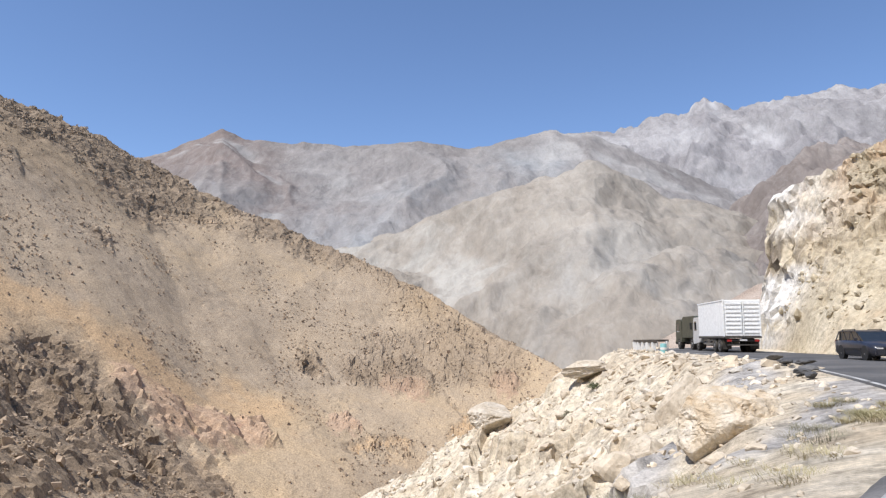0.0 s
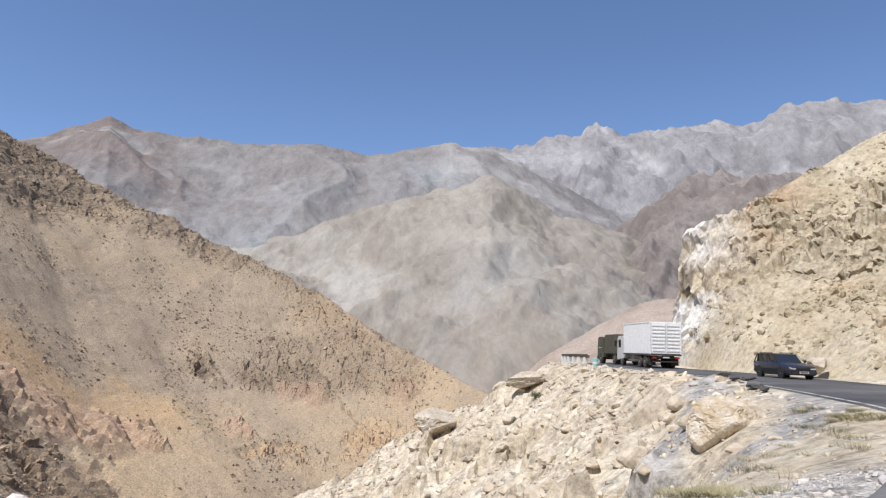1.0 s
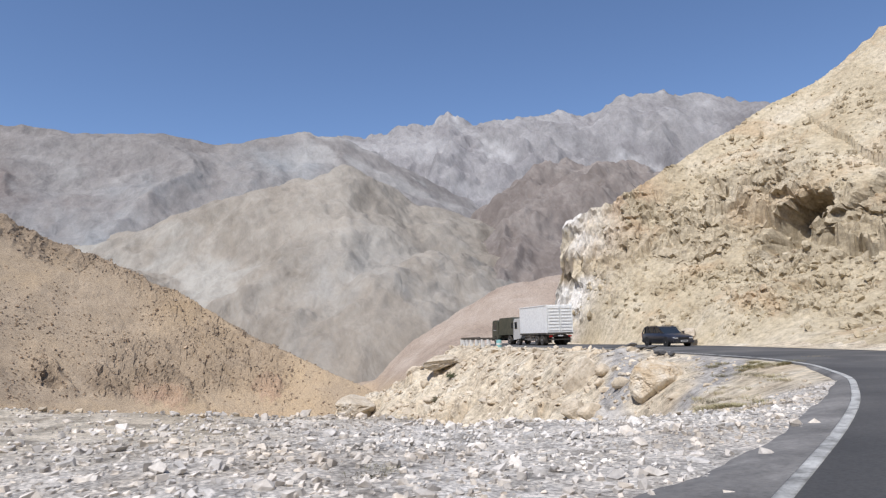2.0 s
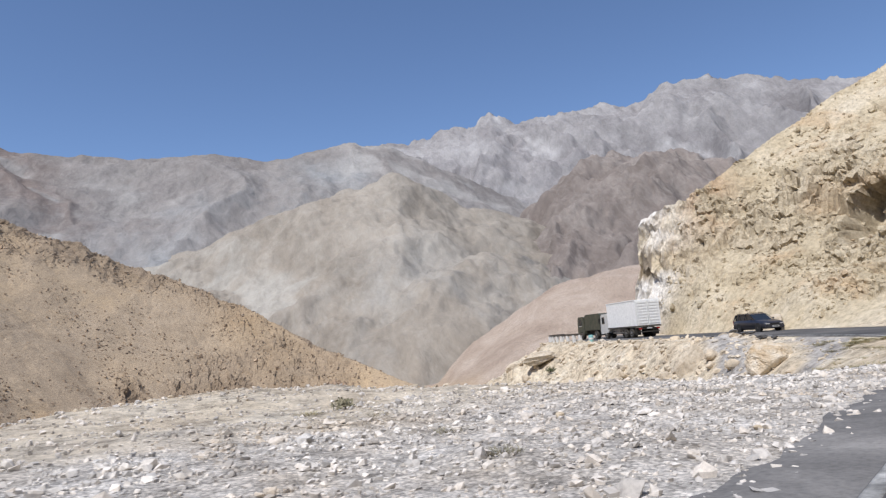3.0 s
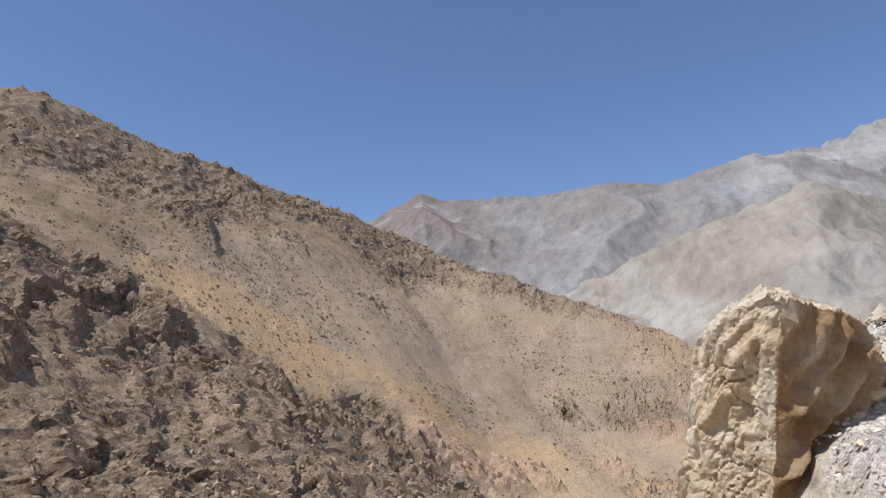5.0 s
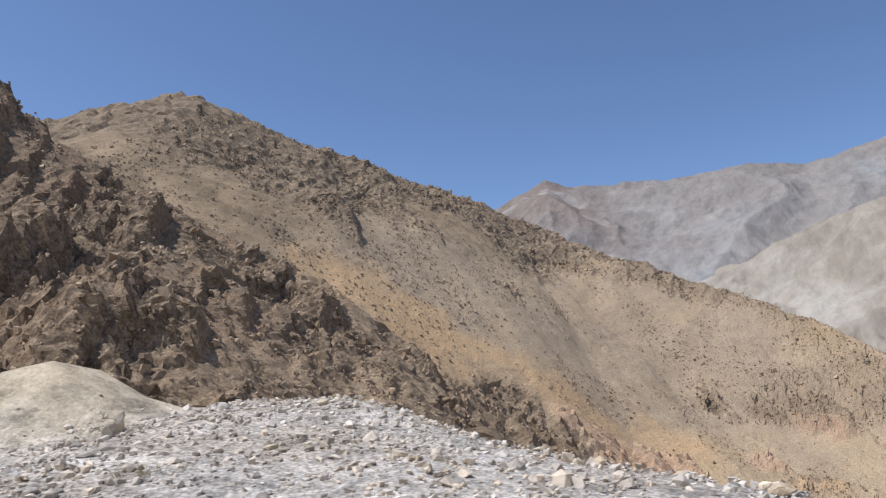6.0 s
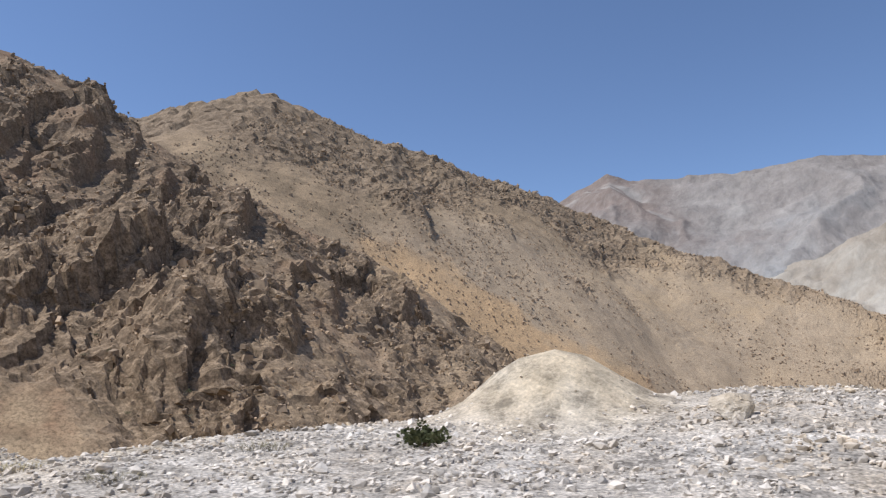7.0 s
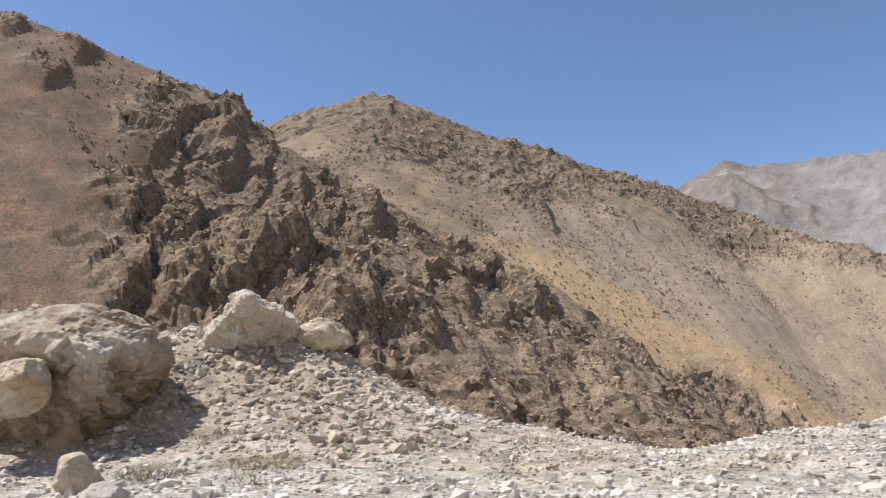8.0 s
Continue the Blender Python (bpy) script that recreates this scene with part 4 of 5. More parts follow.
x, y = scatter(85000, -68, -22, -33, -3, lambda x, y: rng.uniform(0, 1, len(x)) * np.where(np.hypot(x + 46.4, y + 16.4) < 2.6, 40.0, 1.0) < sum(np.exp(-(np.hypot(x - hx, y - hy) / (1.25 * r)) ** 4) for hx, hy, r, top in HEAPS[:-1]))
s = np.minimum(0.05 * np.exp(rng.normal(0, 0.6, len(x))), np.where(np.hypot(x + 46.4, y + 16.4) < 3, 0.03, np.where(x < -50, 0.15, 0.22)))
z = ground_height(x, y) + s * 0.1
for west, stone, label in ((False, BANK_ROCK, "cream stones on earth heaps along the road"), (True, HEAP_ROCK, "grey-brown stones on a rubble heap among boulders")):
    on = (x < -50) == west
    rock_cloud("heap_stones", np.stack([x[on], y[on], z[on]], 1), s[on], stone, label, 44 + west)


def on_hill(x, y):
    return (far_side(x, y) > near_side(x, y)[0] + 5) & (rng.uniform(0, 1, len(x)) < 0.05 + 0.5 * smooth(0.15, 0.6, fbm(x / 22, y / 22, 4, 91)) + 0.12 * smooth(-150, -200, x) + 0.6 * rock_zone(x, y))


x, y = scatter(150000, -330, 110, 60, 520, on_hill)
s = np.minimum(0.27 * np.exp(rng.normal(0, 0.62, len(x))), 0.9 + 1.2 * rock_zone(x, y))
rock_cloud("hillside_rocks", np.stack([x, y, ground_height(x, y) + s * 0.2], 1), s, SLOPE_ROCK, "brown rocks strewn over the hillside", 5, 1.0, small=True)

pick = rng.choice(np.flatnonzero((cu > 1.0).ravel() & (cx.ravel() < 62) & (cx.ravel() > 24) & (rng.uniform(0, 1, cx.size) < 0.12 + smooth(0.1, 0.45, fbm(cx / 5, cy / 5, 4, 93)).ravel())), 7000, replace=False)
s = np.minimum(0.1 * np.exp(rng.normal(0, 0.7, len(pick))), 0.55)
rock_cloud("cliff_stones", np.stack([cx2.ravel()[pick], cy2.ravel()[pick], ch.ravel()[pick] + s * 0.2], 1), s, CLIFF, "tan stones lying on the cliff's ledges and scree", 6, 1.0)


# ---- vehicles ----
def plain(name, color, rough=0.5, metal=0.0, spec=0.5, dirt=0.0, dirt_color=(0.30, 0.25, 0.18)):
    """Paint, rubber, metal or glass with a film of road dust."""
    m, N, L, b = shader(name, rough, metal, spec)
    c = mix_node(N, L, 1.0, color, ramp_node(N, L, noise_node(N, L, 6.0, 6, 0.6), [(0.3, grey(0.85)), (0.7, grey(1.1))]), "MULTIPLY")
    if dirt:
        c = mix_node(N, L, ramp_node(N, L, noise_node(N, L, 1.7, 8, 0.7), [(0.35, grey(0)), (0.75, grey(dirt))]), c, dirt_color)
    L.new(c, b.inputs["Base Color"])
    return m


WHITE_BOX = plain("white_box_paint", (0.86, 0.87, 0.85), 0.5, 0, 0.4, 0.1, (0.55, 0.50, 0.42))
WHITE_CAB = plain("white_cab_paint", (0.62, 0.62, 0.60), 0.4, 0, 0.5, 0.3)
GREEN_CAB = plain("dark_green_paint", (0.035, 0.045, 0.03), 0.45, 0, 0.5, 0.3)
NAVY = plain("dark_navy_paint", (0.014, 0.018, 0.032), 0.28, 0.0, 0.6, 0.12)
BLACK = plain("black_plastic", (0.02, 0.02, 0.02), 0.6)
RUBBER = plain("tyre_rubber", (0.022, 0.022, 0.022), 0.85, 0, 0.3, 0.3)
STEEL = plain("wheel_steel", (0.35, 0.35, 0.35), 0.4, 0.7, 0.5, 0.3)
FRAME_STEEL = plain("chassis_steel", (0.045, 0.045, 0.045), 0.7, 0.2, 0.4, 0.4)
GLASS = plain("dark_glass", (0.02, 0.025, 0.03), 0.06, 0, 0.8)
LAMP_RED = plain("tail_lamp_red", (0.35, 0.02, 0.02), 0.25)
LAMP_CLEAR = plain("headlamp_clear", (0.65, 0.66, 0.68), 0.12, 0.3)
PLATE = plain("plate_white", (0.6, 0.6, 0.58), 0.5)


def box(bm, x0, x1, y0, y1, z0, z1, bevel=0.0):
    made = bmesh.ops.create_cube(bm, size=1.0)["verts"]
    for v in made:
        v.co = ((x0 + x1) / 2 + v.co.x * (x1 - x0), (y0 + y1) / 2 + v.co.y * (y1 - y0), (z0 + z1) / 2 + v.co.z * (z1 - z0))
    if bevel:
        bmesh.ops.bevel(bm, geom=list({e for v in made for e in v.link_edges}), offset=bevel, segments=2, affect="EDGES")
    return bm


def boxes(*dims, bevel=0.0):
    bm = bmesh.new()
    for d in dims:
        box(bm, *d, bevel=bevel)
    return bm


def lathe(profile, axis_len_dir="X", seg=28):
    """A turned form about the x axis from (x, radius) pairs."""
    bm = bmesh.new()
    rings = []
    for px, r in profile:
        rings.append([bm.verts.new((px, r * math.cos(a), r * math.sin(a))) for a in (2 * math.pi * k / seg for k in range(seg))])
    for a, b in zip(rings[:-1], rings[1:]):
        for k in range(seg):
            bm.faces.new((a[k], a[(k + 1) % seg], b[(k + 1) % seg], b[k]))
    bm.faces.new(rings[0][::-1])
    bm.faces.new(rings[-1])
    bmesh.ops.recalc_face_normals(bm, faces=bm.faces)
    return bm


def wheel(parent, x, y, r, w, outward, dual=False):
    """A wheel on its axle: tyre with shoulders, dished rim, hub and nuts."""
    hub = part("wheel", lathe([(-w * 0.3, r * 0.2), (w * 0.3, r * 0.2)], seg=14), FRAME_STEEL, parent)
    hub.matrix_local = pose(x, y, r, 0, 0, 0 if outward > 0 else 180)
    part("tyre", lathe([(-w / 2, r * 0.6), (-w / 2, r * 0.9), (-w * 0.38, r * 0.985), (-w * 0.1, r), (w * 0.1, r), (w * 0.38, r * 0.985), (w / 2, r * 0.9), (w / 2 - 0.01, r * 0.6)]), RUBBER, hub)
    part("rim", lathe([(w * 0.2, r * 0.61), (w * 0.5, r * 0.62), (w * 0.46, r * 0.55), (w * 0.2, r * 0.45), (w * 0.28, r * 0.3), (w * 0.5, r * 0.24), (w * 0.52, r * 0.02)]), STEEL, hub)
    return hub


def extrude_profile(pts, x0, x1, inset=0.0):
    """A side profile of (y, z) points pushed across from x0 to x1."""
    bm = bmesh.new()
    a = [bm.verts.new((x0, y, z)) for y, z in pts]
    b = [bm.verts.new((x1, y, z)) for y, z in pts]
    bm.faces.new(a)
    bm.faces.new(b[::-1])
    n = len(pts)
    for k in range(n):
        bm.faces.new((a[k], b[k], b[(k + 1) % n], a[(k + 1) % n]))
    bmesh.ops.recalc_face_normals(bm, faces=bm.faces)
    return bm


def box_truck():
    """Six-wheel box lorry, facing +y, its rear doors at y = 0."""
    t = tagged(new("box_truck"), "white box lorry with ribbed rear doors on the road", "truck")
    L, W, z0, z1 = 7.4, 2.5, 1.15, 3.75
    part("chassis", boxes((-0.5, -0.35, 0.2, 9.6, 0.75, 1.0), (0.35, 0.5, 0.2, 9.6, 0.75, 1.0), (-1.15, 1.15, 0.1, 0.22, 0.8, 0.92), (-0.9, 0.9, 4.4, 4.6, 0.72, 0.86), (-0.9, 0.9, 6.9, 7.1, 0.72, 0.86)), FRAME_STEEL, t, "dark dusty steel frame")
    part("box_body", boxes((-W / 2, W / 2, 0.06, L, z0, z1), bevel=0.04), WHITE_BOX, t)
    part("sill_rail", boxes((-W / 2 - 0.02, W / 2 + 0.02, 0.0, L + 0.02, z0 - 0.12, z0 + 0.02)), FRAME_STEEL, t, "dark steel floor rail")
    for sx in (-1, 1):
        part("top_rail", boxes((sx * W / 2 - 0.03, sx * W / 2 + 0.025, 0.02, L, z1 - 0.07, z1 + 0.02), bevel=0.01), WHITE_BOX, t)
        door = part("rear_door", boxes((0.02 if sx > 0 else -W / 2 + 0.05, W / 2 - 0.05 if sx > 0 else -0.02, 0.0, 0.06, z0 + 0.05, z1 - 0.08), bevel=0.01), WHITE_BOX, t, "white ribbed rear door")
        for k in range(8):
            z = z0 + 0.22 + k * 0.29
            part("door_rib", boxes((0.10 if sx > 0 else -W / 2 + 0.12, W / 2 - 0.12 if sx > 0 else -0.10, -0.035, 0.01, z, z + 0.11), bevel=0.012), WHITE_BOX, door)
        part("lock_bar", boxes((sx * 0.07 - 0.018, sx * 0.07 + 0.018, -0.06, -0.02, z0 + 0.02, z1 - 0.08), bevel=0.005), WHITE_BOX, door)
        part("rear_post", boxes((sx * W / 2 - 0.08, sx * W / 2 + 0.01, -0.02, 0.08, z0, z1), bevel=0.01), WHITE_BOX, t)
        part("tail_lamp", boxes((sx * 0.95 - 0.16, sx * 0.95 + 0.16, 0.0, 0.08, 0.78, 0.93), bevel=0.015), LAMP_RED, t, "red tail lamp")
        part("mudflap", boxes((sx * 0.95 - 0.3, sx * 0.95 + 0.3, 0.62, 0.64, 0.25, 0.95)), RUBBER, t, "black rubber mudflap")
        part("side_guard", boxes((sx * 1.12 - 0.02, sx * 1.12 + 0.02, 3.4, 6.4, 0.55, 0.65), (sx * 1.12 - 0.02, sx * 1.12 + 0.02, 3.4, 6.4, 0.82, 0.9), (sx * 1.1 - 0.02, sx * 1.1 + 0.02, 4.0, 4.1, 0.55, 1.05), (sx * 1.1 - 0.02, sx * 1.1 + 0.02, 5.8, 5.9, 0.55, 1.05)), STEEL, t)
        part("fuel_tank" if sx < 0 else "tool_box", boxes((sx * 0.6, sx * 1.08, 4.6, 5.6, 0.5, 0.98), bevel=0.06), STEEL, t)
        for y in (1.6, 2.95, 8.2):
            wheel(t, sx * (0.98 if y < 8 else 1.02), y, 0.52, 0.5 if y < 8 else 0.3, sx)
    part("plate", boxes((-0.26, 0.26, -0.012, 0.006, 0.84, 0.95)), PLATE, t, "white plate with a plain bar")
    part("under_bar", boxes((-1.1, 1.1, 0.02, 0.12, 0.5, 0.6), bevel=0.02), FRAME_STEEL, t)
    cab = part("cab", extrude_profile([(7.55, 0.7), (9.45, 0.55), (9.62, 0.6), (9.62, 1.55), (9.4, 2.55), (9.15, 2.72), (7.75, 2.72), (7.55, 2.6)], -1.2, 1.2), WHITE_CAB, t, "white cab with a flat front")
    part("windscreen", extrude_profile([(9.63, 1.62), (9.645, 1.66), (9.45, 2.48), (9.42, 2.5)], -1.08, 1.08), GLASS, cab, "dark glass")
    for sx in (-1, 1):
        part("side_window", boxes((sx * 1.2 - 0.008, sx * 1.2 + 0.008, 8.35, 9.15, 1.65, 2.4), bevel=0.004), GLASS, cab, "dark glass")
        part("mirror", boxes((sx * 1.42 - 0.09, sx * 1.42 + 0.09, 9.3, 9.38, 1.75, 2.3), bevel=0.02), BLACK, cab)
        part("mirror_arm", boxes((min(sx * 1.18, sx * 1.36), max(sx * 1.18, sx * 1.36), 9.33, 9.36, 2.2, 2.24)), BLACK, cab)
    part("bumper", boxes((-1.22, 1.22, 9.5, 9.75, 0.42, 0.78), bevel=0.04), BLACK, t)
    return t


def cargo_truck():
    """A dark cab-over lorry ahead, facing +y, with a tilt body."""
    t = tagged(new("cargo_truck"), "dark green cab-over lorry ahead of the white one", "truck")
    part("chassis", boxes((-0.5, -0.35, 0.2, 6.4, 0.75, 1.0), (0.35, 0.5, 0.2, 6.4, 0.75, 1.0)), FRAME_STEEL, t)
    part("cargo_bed", boxes((-1.2, 1.2, 0.0, 4.3, 1.05, 1.75), bevel=0.03), GREEN_CAB, t)
    part("canvas_tilt", extrude_profile([(0.05, 1.75), (4.25, 1.75), (4.25, 2.75), (3.9, 2.95), (0.4, 2.95), (0.05, 2.75)], -1.17, 1.17), GREEN_CAB, t, "dark green canvas cover")
    cab = part("cab", extrude_profile([(4.5, 0.7), (6.3, 0.6), (6.45, 0.7), (6.45, 1.6), (6.25, 2.6), (6.0, 2.75), (4.7, 2.75), (4.5, 2.6)], -1.18, 1.18), GREEN_CAB, t)
    part("windscreen", extrude_profile([(6.455, 1.65), (6.47, 1.7), (6.3, 2.5), (6.27, 2.52)], -1.05, 1.05), GLASS, cab, "dark glass")
    for sx in (-1, 1):
        part("side_window", boxes((sx * 1.18 - 0.008, sx * 1.18 + 0.008, 5.2, 6.0, 1.7, 2.4), bevel=0.004), GLASS, cab, "dark glass")
        part("window_trim", boxes((sx * 1.185 - 0.008, sx * 1.185 + 0.008, 5.15, 6.05, 1.6, 1.66), bevel=0.003), WHITE_CAB, cab, "pale strip")
        for y in (1.3, 5.4):
            wheel(t, sx * 0.98, y, 0.52, 0.42, sx)
        part("tail_lamp", boxes((sx * 0.95 - 0.14, sx * 0.95 + 0.14, -0.03, 0.04, 0.82, 0.95), bevel=0.01), LAMP_RED, t, "red tail lamp")
    part("bumper", boxes((-1.2, 1.2, 6.35, 6.6, 0.45, 0.8), bevel=0.04), BLACK, t)
    return t


def estate_car():
    """A dark estate car facing +y, its middle at the origin."""
    c = tagged(new("estate_car"), "dark navy estate car driving on the asphalt", "car")
    # stations along the car: y, half width at sill, half width at belt, sill, belt height
    def shell(stations):
        bm = bmesh.new()
        rows = []
        for y, ws, wb, zs, zb in stations:
            prof = [(-ws * 0.9, zs), (-ws, zs + 0.08), (-wb, zs + (zb - zs) * 0.55), (-wb * 0.985, zb - 0.05), (-wb * 0.9, zb), (0, zb + 0.025), (wb * 0.9, zb), (wb * 0.985, zb - 0.05), (wb, zs + (zb - zs) * 0.55), (ws, zs + 0.08), (ws * 0.9, zs)]
            rows.append([bm.verts.new((x, y, z)) for x, z in prof])
        for a, b in zip(rows[:-1], rows[1:]):
            for k in range(len(a)):
                bm.faces.new((a[k], a[(k + 1) % len(a)], b[(k + 1) % len(a)], b[k]))
        bm.faces.new(rows[0][::-1])
        bm.faces.new(rows[-1])
        bmesh.ops.recalc_face_normals(bm, faces=bm.faces)
        for f in bm.faces:
            f.smooth = len(f.verts) == 4
        return bm

    body = part("body", shell([(-2.2, 0.74, 0.78, 0.30, 0.86), (-2.1, 0.80, 0.83, 0.25, 0.92), (-1.2, 0.82, 0.86, 0.2, 0.93), (0.0, 0.82, 0.86, 0.19, 0.92), (0.75, 0.82, 0.86, 0.2, 0.90), (1.5, 0.82, 0.85, 0.22, 0.82), (2.0, 0.78, 0.81, 0.22, 0.72), (2.18, 0.70, 0.72, 0.28, 0.62)]), NAVY, c)
    part("greenhouse", extrude_profile([(-2.12, 0.9), (0.82, 0.88), (0.05, 1.36), (-0.3, 1.41), (-1.6, 1.41), (-1.9, 1.36)], -0.66, 0.66), GLASS, c, "dark glass cabin")
    part("roof", extrude_profile([(0.08, 1.36), (-0.3, 1.425), (-1.62, 1.425), (-1.92, 1.37), (-1.9, 1.345), (0.1, 1.34)], -0.69, 0.69), NAVY, c)
    for sx in (-1, 1):
        for y0, y1, name in ((0.86, 0.06, "windscreen_pillar"), (-0.52, -0.56, "door_pillar"), (-1.42, -1.46, "rear_pillar"), (-2.12, -1.9, "tail_pillar")):
            bm = bmesh.new()
            w = 0.045 if name != "tail_pillar" else 0.09
            q = [bm.verts.new(v) for v in ((sx * 0.79, y0 - w, 0.9), (sx * 0.79, y0 + w, 0.9), (sx * 0.675, y1 + w, 1.37), (sx * 0.675, y1 - w, 1.37))]
            f = bm.faces.new(q)
            bmesh.ops.solidify(bm, geom=[f], thickness=0.03)
            part(name, bm, NAVY, c)
        part("roof_rail", boxes((sx * 0.6 - 0.015, sx * 0.6 + 0.015, -1.7, -0.2, 1.44, 1.47), (sx * 0.6 - 0.02, sx * 0.6 + 0.02, -1.7, -1.62, 1.40, 1.45), (sx * 0.6 - 0.02, sx * 0.6 + 0.02, -0.28, -0.2, 1.40, 1.45)), BLACK, c)
        part("side_moulding", boxes((sx * 0.865 - 0.012, sx * 0.865 + 0.012, -1.0, 0.95, 0.5, 0.57), bevel=0.006), BLACK, c, "black rubbing strip")
        part("headlamp", boxes((sx * 0.55 - 0.17, sx * 0.55 + 0.17, 2.08, 2.185, 0.52, 0.64), bevel=0.03), LAMP_CLEAR, c, "clear headlamp")
        part("tail_lamp", boxes((sx * 0.72 - 0.07, sx * 0.72 + 0.07, -2.225, -2.14, 0.6, 0.95), bevel=0.02), LAMP_RED, c, "red tail lamp")
        part("door_mirror", boxes((sx * 0.93 - 0.08, sx * 0.93 + 0.08, 0.55, 0.65, 0.92, 1.05), bevel=0.025), NAVY, c)
        for y in (-1.35, 1.3):
            wheel(c, sx * 0.76, y, 0.31, 0.2, sx)
            part("wheel_arch", lathe([(-0.1, 0.36), (0.1, 0.36)], seg=24), BLACK, c).matrix_local = pose(sx * 0.762, y, 0.34)
    part("front_bumper", boxes((-0.74, 0.74, 2.0, 2.26, 0.24, 0.48), bevel=0.05), NAVY, c)
    part("rear_bumper", boxes((-0.78, 0.78, -2.3, -2.1, 0.3, 0.52), bevel=0.05), BLACK, c)
    part("grille", boxes((-0.36, 0.36, 2.16, 2.21, 0.52, 0.62), bevel=0.01), BLACK, c)
    plate = part("plate", boxes((-0.26, 0.26, 2.26, 2.272, 0.33, 0.44)), PLATE, c, "white plate with a plain bar")
    part("plate_bar", boxes((-0.2, 0.2, 2.272, 2.276, 0.36, 0.41)), BLACK, plate)
    return c


lorry = box_truck()
lorry.matrix_world = pose(21.4, 51.5, 0.07, 0, 0, -6)
ahead = cargo_truck()
ahead.matrix_world = pose(23.2, 62.7, 0.07, 0, 0, -3)
car = estate_car()
car.matrix_world = pose(20.6, 34.9, 0.075, 0, 0, 172)

# ---- guard rail of white posts ----
POST_WHITE = plain("post_paint", (0.72, 0.72, 0.70), 0.6, 0, 0.3, 0.3, (0.4, 0.35, 0.28))
RAIL_GREY = plain("rail_steel", (0.09, 0.085, 0.08), 0.5, 0.5, 0.4, 0.4)
TURQUOISE = plain("turquoise_paint", (0.25, 0.50, 0.50), 0.5)
rail = tagged(new("guard_rail"), "dark steel rail on white concrete posts", "guard rail")
rail_line = [(24.0, 76.6), (20.9, 73.5), (18.8, 70.0), (17.6, 66.5), (17.0, 63.0), (16.8, 59.5), (16.8, 56.5)]


def post_bm(w, h):
    bm = boxes((-w, w, -w * 0.8, w * 0.8, -0.4, h), bevel=0.02)
    return bm


for a, b in zip(rail_line[:-1], rail_line[1:]):
    ang = math.degrees(math.atan2(b[1] - a[1], b[0] - a[0]))
    length = math.hypot(b[0] - a[0], b[1] - a[1])
    beam = part("beam", boxes((0, length, -0.05, -0.015, 0.72, 0.80), (0, length, -0.08, -0.05, 0.80, 0.86), (0, length, -0.05, -0.015, 0.86, 0.95), bevel=0.008), RAIL_GREY, rail, "dark weathered steel beam")
    beam.matrix_local = pose(a[0], a[1], 0, 0, 0, ang)
    for k in range(2):
        p = part("post", post_bm(0.17, 0.78), POST_WHITE, rail)
        p.matrix_local = pose(a[0] + (b[0] - a[0]) * (k + 0.25) / 2, a[1] + (b[1] - a[1]) * (k + 0.25) / 2, 0, 0, 0, ang)
marker = tagged(new("marker_drum"), "turquoise and white painted road marker", "marker")
part("drum", lathe([(0, 0.02), (0, 0.24), (0.35, 0.26), (0.7, 0.24), (0.72, 0.02)], seg=18), TURQUOISE, marker).matrix_local = pose(0, 0, 0.0, 0, -90, 0)
part("band", lathe([(0.25, 0.265), (0.42, 0.265)], seg=18), POST_WHITE, marker, "white painted band").matrix_local = pose(0, 0, 0.0, 0, -90, 0)
marker.matrix_world = pose(16.9, 55.4, 0.0)


# ---- boulders and large single stones ----
def at_ground(x, y):
    return float(ground_height(np.array([x * 1.0]), np.array([y * 1.0]))[0])


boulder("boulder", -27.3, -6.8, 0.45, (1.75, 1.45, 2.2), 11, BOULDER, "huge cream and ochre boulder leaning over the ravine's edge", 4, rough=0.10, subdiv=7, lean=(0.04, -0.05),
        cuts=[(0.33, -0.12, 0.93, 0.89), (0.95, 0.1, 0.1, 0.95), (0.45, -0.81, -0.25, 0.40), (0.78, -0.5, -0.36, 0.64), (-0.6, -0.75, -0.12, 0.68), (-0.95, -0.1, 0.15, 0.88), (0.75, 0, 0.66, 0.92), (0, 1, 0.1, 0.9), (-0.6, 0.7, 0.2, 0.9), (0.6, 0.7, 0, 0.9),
              (-0.5, 0, 0.86, 0.98)], brown_shade=(2, 3), ribs=0.95, rib_faces=(2, 3), heart=(-0.15, 0.4, 0.15))
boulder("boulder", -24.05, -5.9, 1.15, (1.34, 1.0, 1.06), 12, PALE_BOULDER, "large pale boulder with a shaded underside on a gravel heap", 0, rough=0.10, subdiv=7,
        cuts=[(0.05, 0.05, 0.99, 0.84), (-0.35, -0.68, 0.64, 0.66), (0.97, 0.1, -0.05, 0.86), (0.60, -0.65, -0.47, 0.58), (-0.9, -0.2, 0.3, 0.95), (0.68, -0.25, 0.69, 0.80), (0.2, -0.85, 0.35, 0.8), (0, 1, 0.1, 0.85), (-0.3, -0.9, -0.2, 0.8)], brown_shade=(2, 3))
for k, (bx, by, r) in enumerate([(-25.3, -6.9, 0.3), (-24.9, -7.2, 0.24), (-24.5, -7.0, 0.3), (-25.7, -7.4, 0.22), (-24.1, -7.3, 0.2), (-23.6, -7.4, 0.26), (-25.0, -7.8, 0.16), (-23.2, -7.9, 0.16), (-24.3, -7.9, 0.18), (-22.9, -7.4, 0.2), (-26.0, -6.9, 0.3)]):
    r *= 0.7
    boulder("stone", bx, by, at_ground(bx, by) + 0.3 * r, (r, r * 0.8, r * 0.7), 500 + k, BOULDER if k % 3 else GRAVEL, "pale broken stone at a boulder's foot", 37 * k, subdiv=3)["group"] = "stones at the boulder's foot"
